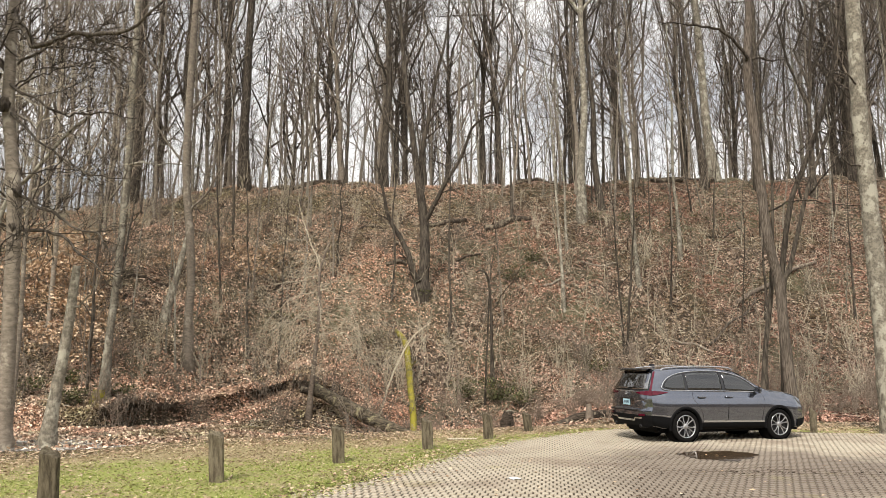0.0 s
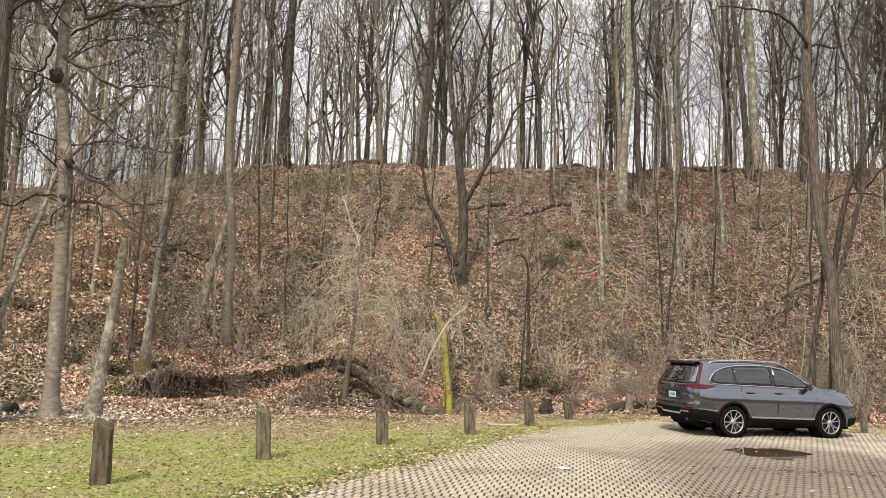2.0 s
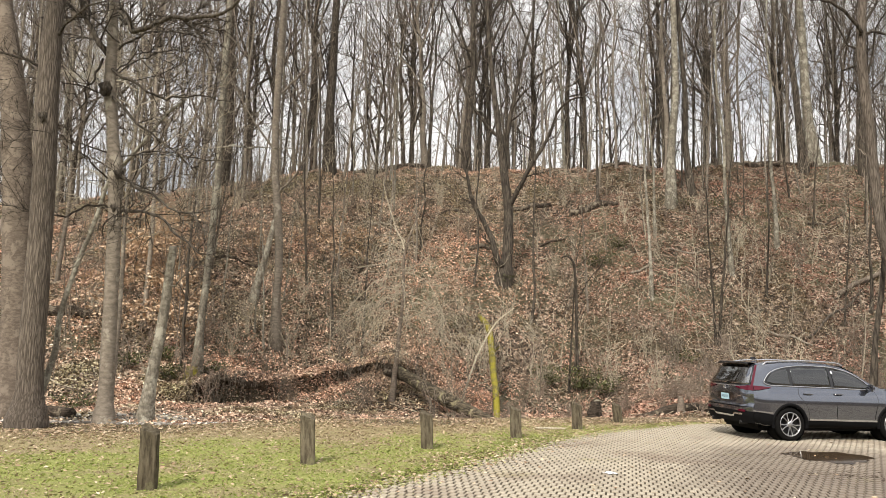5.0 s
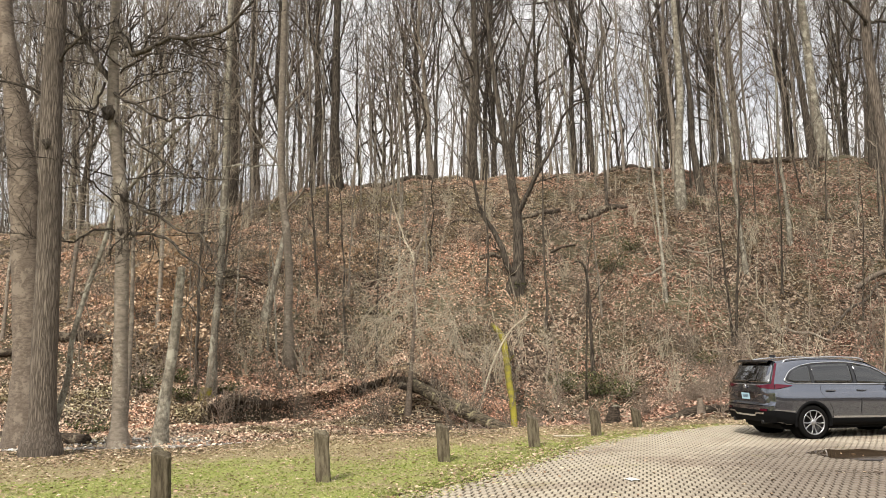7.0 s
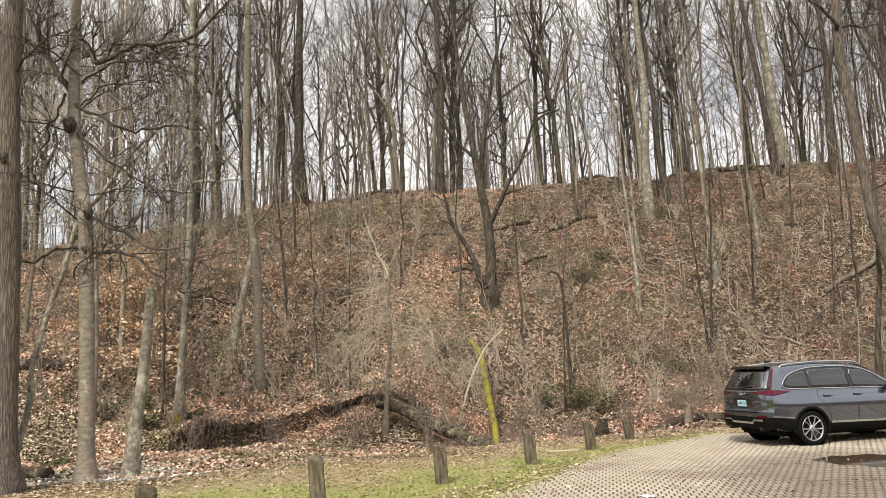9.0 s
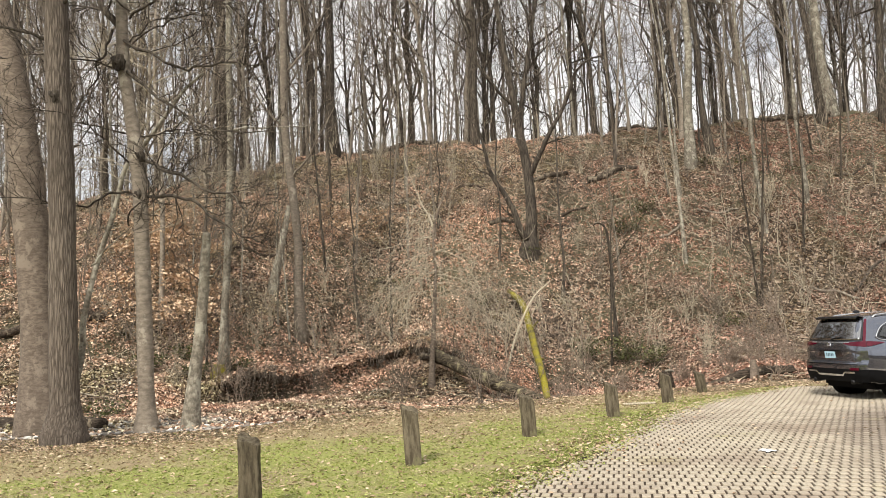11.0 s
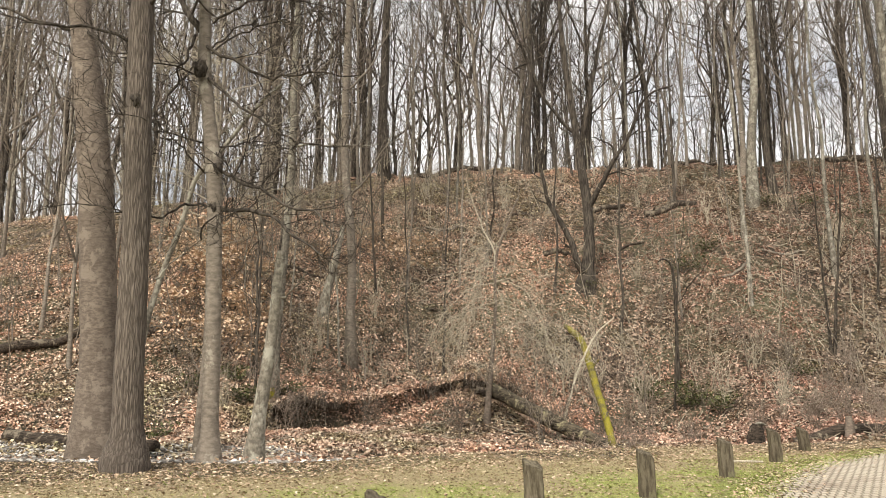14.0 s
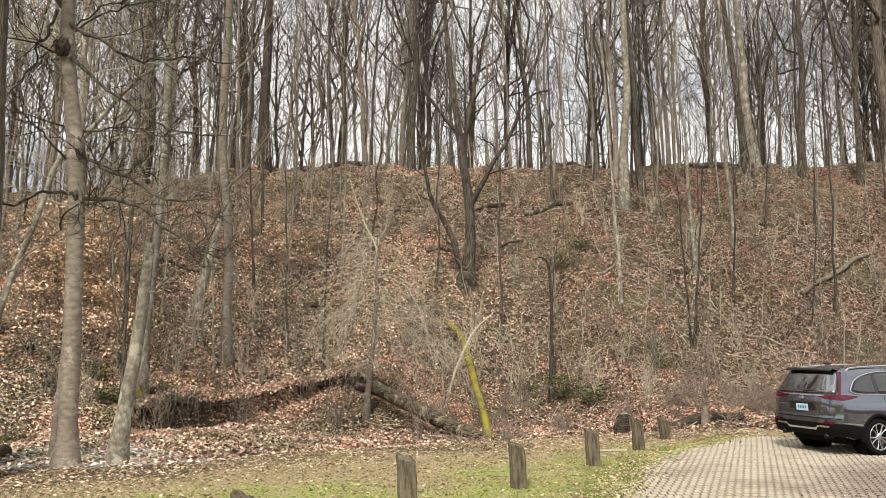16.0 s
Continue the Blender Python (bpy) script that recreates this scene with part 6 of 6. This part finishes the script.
def leafy(name, label, category, x, y, tall, spread, count, material, seed, stems=6, sprays=0):
    """A small leaf-holding plant: bare stems and clouds of little leaves along them."""
    rng = np.random.default_rng(seed)
    root = new(name)
    root.location = (x, y, at_ground(x, y))
    s, pts = Soup(), []
    for k in range(stems):
        a = rng.uniform(0, 6.28)
        q = np.array([(math.cos(a) * spread * u * 0.8, math.sin(a) * spread * u * 0.8, tall * (u - 0.25 * u * u) * rng.uniform(0.9, 1.1) - 0.05) for u in np.linspace(0, 1, 6)])
        s.tube(q, np.linspace(0.025, 0.006, 6), 4)
        twiggy(rng, s, q, 0.03, 5, 2, spread * 0.7, 0.05)
    for k in range(sprays):
        # flat layered sprays, as young beeches hold them
        a, u = rng.uniform(0, 6.28), (k + 0.5) / sprays
        mid = np.array((math.cos(a), math.sin(a), 0)) * spread * rng.uniform(0.3, 0.95) * (1.1 - 0.6 * u) + (0, 0, tall * (0.2 + 0.75 * u))
        m = count // sprays
        wide = rng.uniform(0.2, 0.42) * spread
        pts += (mid + rng.normal(0, 1, (m, 3)) * (wide, wide, 0.05 + 0.02 * tall)).tolist()
        twiggy(rng, s, np.array([(0, 0, mid[2] - 0.15), mid * (0.5, 0.5, 1) - (0, 0, 0.05), mid]), 0.02, 4, 2, wide, 0.0)
    for _ in range(0 if sprays else count):
        a, u = rng.uniform(0, 6.28), rng.random()
        rr = spread * math.sqrt(rng.random()) * (0.4 + 0.6 * u)
        layer = tall * (0.15 + 0.8 * u) + rng.normal(0, 0.04)
        pts.append((math.cos(a) * rr, math.sin(a) * rr, layer))
    part_of(root, "branchwork", s.mesh("branchwork", TWIG))
    lv = scatter_leaves("foliage", np.array(pts), 0.15 if sprays else 0.11, material, seed, 0.7)
    lv.parent = root
    return tagged(root, label, category)


for k, (x, y, h, w, c) in enumerate(((-16.6, 31.2, 4.2, 1.7, 2600), (-15.7, 29.4, 2.6, 1.5, 1700), (-18.2, 30.6, 3.2, 1.7, 1800), (-19.2, 33.2, 3.0, 1.8, 1500), (-14.6, 28.8, 2.2, 1.3, 500), (-17.4, 28.2, 2.0, 1.4, 500),
                                     (-11.4, 37.0, 1.3, 2.0, 800), (-10.4, 39.0, 1.2, 2.0, 700), (-14.6, 36.0, 1.8, 1.8, 700), (-12.6, 38.4, 1.1, 1.6, 500))):
    leafy("beech_sapling", "young beech sapling holding tan dry leaves", "sapling", x, y, h, w, c, BEECH, 400 + k, 6, 16)
for k, (x, y, h, w, c) in enumerate(((1.1, 32.8, 1.1, 1.0, 700), (-0.3, 33.2, 0.9, 0.9, 420), (2.1, 31.9, 0.8, 0.9, 420), (2.2, 40.0, 0.9, 1.2, 420), (3.4, 41.2, 0.7, 0.9, 300), (-14.9, 28.0, 0.6, 0.8, 300), (-13.9, 26.4, 0.6, 0.6, 260), (-2.4, 38.0, 0.5, 0.5, 160), (7.6, 46.0, 0.6, 1.0, 200), (-14.5, 22.0, 0.5, 0.9, 220), (-12.9, 27.6, 0.5, 0.7, 220), (-15.8, 26.8, 0.6, 0.9, 300), (-4.6, 34.6, 0.6, 0.9, 260), (-8.6, 36.4, 0.5, 1.2, 260), (5.4, 33.5, 0.6, 0.9, 240), (9.8, 45.6, 0.7, 1.2, 300), (14.8, 46.4, 0.6, 1.4, 300), (12.2, 45.0, 0.5, 1.2, 240))):
    leafy("green_shrub", "low evergreen shrub with small green leaves", "shrub", x, y, h, w, c, GREEN, 420 + k, 5)


def twig_litter(count, seed):
    """Short dead sticks strewn over the hill, one mesh."""
    rng = np.random.default_rng(seed)
    soup = Soup()
    pts = ground_points(count * 3, seed, lambda x, y, g: (y > lip(x) + 0.8) & (np.abs(x + 1) < y * 0.7 + 1), (-30, 28, 17, 51))[:count]
    for p in pts:
        a, s = rng.uniform(0, 6.28), rng.uniform(0.2, 1.1)
        d = np.array((math.cos(a) * s, math.sin(a) * s, 0))
        q = np.array([p - d / 2, p + rng.normal(0, 0.06, 3) * s, p + d / 2])
        q[:, 2] = height(q[:, 0], q[:, 1]) + (0.03, 0.06, 0.03 + 0.12 * rng.random())
        soup.tube(q, np.array((1, 0.8, 0.4)) * rng.uniform(0.008, 0.022), 3)
    return tagged(new("twig_litter", soup.mesh("twig_litter", TWIG_TAN)), "pale dead sticks strewn over the leaf litter", "twigs", kind="stuff")


twig_litter(7000, 31)

# ---- grid paving ----
def paving_material():
    m, n, l, b = mat("concrete_grid_paver", 0.9)
    geo = n.new("ShaderNodeNewGeometry")
    pos = geo.outputs["Position"]
    grain = noise_tex(n, l, pos, 45, 6, 0.7)
    col = ramp(n, l, grain, (0.3, (0.25, 0.218, 0.168)), (0.7, (0.49, 0.434, 0.345)))
    info = n.new("ShaderNodeObjectInfo")
    col = mix(n, l, 0.5, col, ramp(n, l, info.outputs["Random"], (0, (0.82, 0.8, 0.78)), (1, (1.1, 1.1, 1.08))), "MULTIPLY")
    mud = noise_tex(n, l, pos, 0.42, 7, 0.68)
    col = mix(n, l, ramp(n, l, mud, (0.5, (0, 0, 0)), (0.62, (0.85, 0.85, 0.85))), col, (0.24, 0.19, 0.145))
    for centre, size in (((4.6, 13.6, 0), 2.5), ((3.6, 11.2, 0), 1.9), ((6.6, 12.0, 0), 2.2)):
        off, far, lump = n.new("ShaderNodeVectorMath"), n.new("ShaderNodeVectorMath"), n.new("ShaderNodeMath")
        off.operation, far.operation, lump.operation = "SUBTRACT", "LENGTH", "MULTIPLY_ADD"
        l.new(pos, off.inputs[0])
        off.inputs[1].default_value = centre
        l.new(off.outputs[0], far.inputs[0])
        l.new(noise_tex(n, l, pos, 1.4, 7, 0.7), lump.inputs[0])
        lump.inputs[1].default_value = 2.6
        l.new(far.outputs["Value"], lump.inputs[2])
        col = mix(n, l, ramp(n, l, rescale(n, l, lump.outputs[0], size + 0.7, size + 1.9), (0, (0.85, 0.85, 0.85)), (1, (0, 0, 0))), col, (0.17, 0.138, 0.11))
    moss = noise_tex(n, l, pos, 0.6, 5, 0.7)
    col = mix(n, l, ramp(n, l, moss, (0.58, (0, 0, 0)), (0.72, (0.35, 0.35, 0.35))), col, (0.3, 0.28, 0.1))
    l.new(col, b.inputs["Base Color"])
    bump(n, l, b, grain, 0.5, 0.008)
    return m


PAVER = paving_material()
CELL_W, CELL_D = 0.106, 0.19


def paver_data(cells_x=4, cells_y=2):
    """One grid block: staggered raised pads with soil between them."""
    v, f = [], []
    for i in range(cells_x):
        for j in range(cells_y):
            cx, cy = (i - (cells_x - 1) / 2 + 0.5 * (j % 2)) * CELL_W, (j - (cells_y - 1) / 2) * CELL_D
            k, o, q = len(v), CELL_W * 0.4, CELL_D * 0.35
            for z, grow in ((-0.03, 1.0), (-0.004, 0.98), (0.0, 0.86)):
                v += [(cx - o * grow, cy - q * grow, z), (cx + o * grow, cy - q * grow, z), (cx + o * grow, cy + q * grow, z), (cx - o * grow, cy + q * grow, z)]
            for a in range(4):
                c = (a + 1) % 4
                f += [(k + a, k + c, k + 4 + c, k + 4 + a), (k + 4 + a, k + 4 + c, k + 8 + c, k + 8 + a)]
            f.append((k + 8, k + 9, k + 10, k + 11))
    return v, f


pv, pf = paver_data()
paver_mesh = bpy.data.meshes.new("paver")
paver_mesh.from_pydata(pv, [], pf)
paver_mesh.materials.append(PAVER)
paving = new("paving")
tagged(paving, "worn concrete grid paving with soil-filled gaps and mud stains", "paving", kind="structure")
ANGLE = radians(-6)
rng_p = np.random.default_rng(3)
rest_v, rest_f, near = [], [], 0
pv_a = np.array(pv)
for i in range(-90, 91):
    for j in range(-90, 91):
        u, w = i * 0.426 + (0.213 if j % 2 else 0), j * 0.381
        x = 4 + u * math.cos(ANGLE) - w * math.sin(ANGLE)
        y = 12 + u * math.sin(ANGLE) + w * math.cos(ANGLE)
        if rng_p.random() < 0.2 * float(ease(0.45, 0.1, x - lot_edge(y))) or not (-9 < y < 21.5 and x < 7 + max(y, 0) * 0.48) or x < lot_edge(y) + 0.15 or y > lot_back(x) - 0.15:
            continue
        z = 0.013 + rng_p.uniform(-0.0025, 0.0025)
        tilt = rng_p.normal(0, 0.002, 2)
        if x < 2.6 and 9.3 < y < 15.2 and near < 300:
            near += 1
            ob = new("paver", paver_mesh)
            ob.parent = paving
            ob.matrix_basis = Matrix.Translation((x, y, z)) @ Euler((tilt[0], tilt[1], ANGLE)).to_matrix().to_4x4()
        else:
            r = np.array(((math.cos(ANGLE), -math.sin(ANGLE)), (math.sin(ANGLE), math.cos(ANGLE))))
            q = pv_a.copy()
            q[:, 2] += z + q[:, 0] * tilt[0] + q[:, 1] * tilt[1]
            q[:, :2] = q[:, :2] @ r.T + (x, y)
            k = len(rest_v)
            rest_v += q.tolist()
            rest_f += [tuple(a + k for a in face) for face in pf]
rest = bpy.data.meshes.new("pavers")
rest.from_pydata(rest_v, [], rest_f)
rest.materials.append(PAVER)
tagged(part_of(paving, "pavers", rest), kind="stuff")

# clods and crumbs of mud on the paving
CLOD = plain("mud_clod", (0.13, 0.098, 0.073), 0.9, 0, 0.5, 9)
clod_rng = np.random.default_rng(61)
clod_v, clod_f = [], []
for cx, cy, rx, ry, count in ((4.5, 12.6, 1.5, 0.35, 420), (2.9, 10.0, 0.9, 0.3, 420), (6.2, 12.4, 1.2, 0.5, 260), (3.4, 14.6, 0.8, 0.5, 60), (1.6, 13.0, 1.5, 1.4, 30)):
    for _ in range(count):
        x, y = clod_rng.normal(cx, rx * 0.6), clod_rng.normal(cy, ry * 0.6)
        r = 0.004 + 0.018 * clod_rng.random() ** 4
        base = len(clod_v)
        clod_v += (pebble_v * (1 + 0.25 * clod_rng.normal(size=(len(pebble_v), 1))) * (r * 1.3, r, r * 0.5) + (x, y, 0.014 + r * 0.2)).tolist()
        clod_f += [[i + base for i in f] for f in pebble_f]
me = bpy.data.meshes.new("mud_crumbs")
me.from_pydata(clod_v, [], clod_f)
me.materials.append(CLOD)
tagged(new("mud_crumbs", me), "dark crumbs of mud dropped on the paving", "mud", kind="stuff")
PUDDLE, pn, pl, pb = mat("puddle_water", 0.04)
pb.inputs["Base Color"].default_value = (0.07, 0.048, 0.03, 1)
pb.inputs["IOR"].default_value = 1.33
bump(pn, pl, pb, noise_tex(pn, pl, place(pn, pl, (1, 1, 1)), 6, 3), 0.05, 0.01)
outline = []
for a in np.linspace(0, 2 * math.pi, 48, endpoint=False):
    r = 1 + 0.1 * math.sin(2 * a + 0.6) + 0.1 * math.sin(3 * a) + 0.07 * math.sin(7 * a) + 0.05 * math.sin(13 * a + 1)
    outline.append((4.58 + 0.66 * r * math.cos(a), 14.65 + 0.74 * r * math.sin(a)))
sheet("puddle", "shallow brown puddle in front of the parked car", outline, 0.0185, PUDDLE, "puddle")
bm = bmesh.new()
bmesh.ops.create_grid(bm, x_segments=6, y_segments=6, size=0.09)
for v in bm.verts:
    v.co.z = 0.008 + 0.016 * noise.noise(v.co * 18)
me = bpy.data.meshes.new("litter_scrap")
bm.to_mesh(me)
bm.free()
me.materials.append(plain("white_paper", (0.8, 0.8, 0.82), 0.7, 0, 0.08, 20))
litter = new("litter_scrap", me)
litter.matrix_basis = pose(0.62, 11.7, 0.014, 0, 0, 30)
tagged(litter, "crumpled scrap of white paper on the paving", "litter")
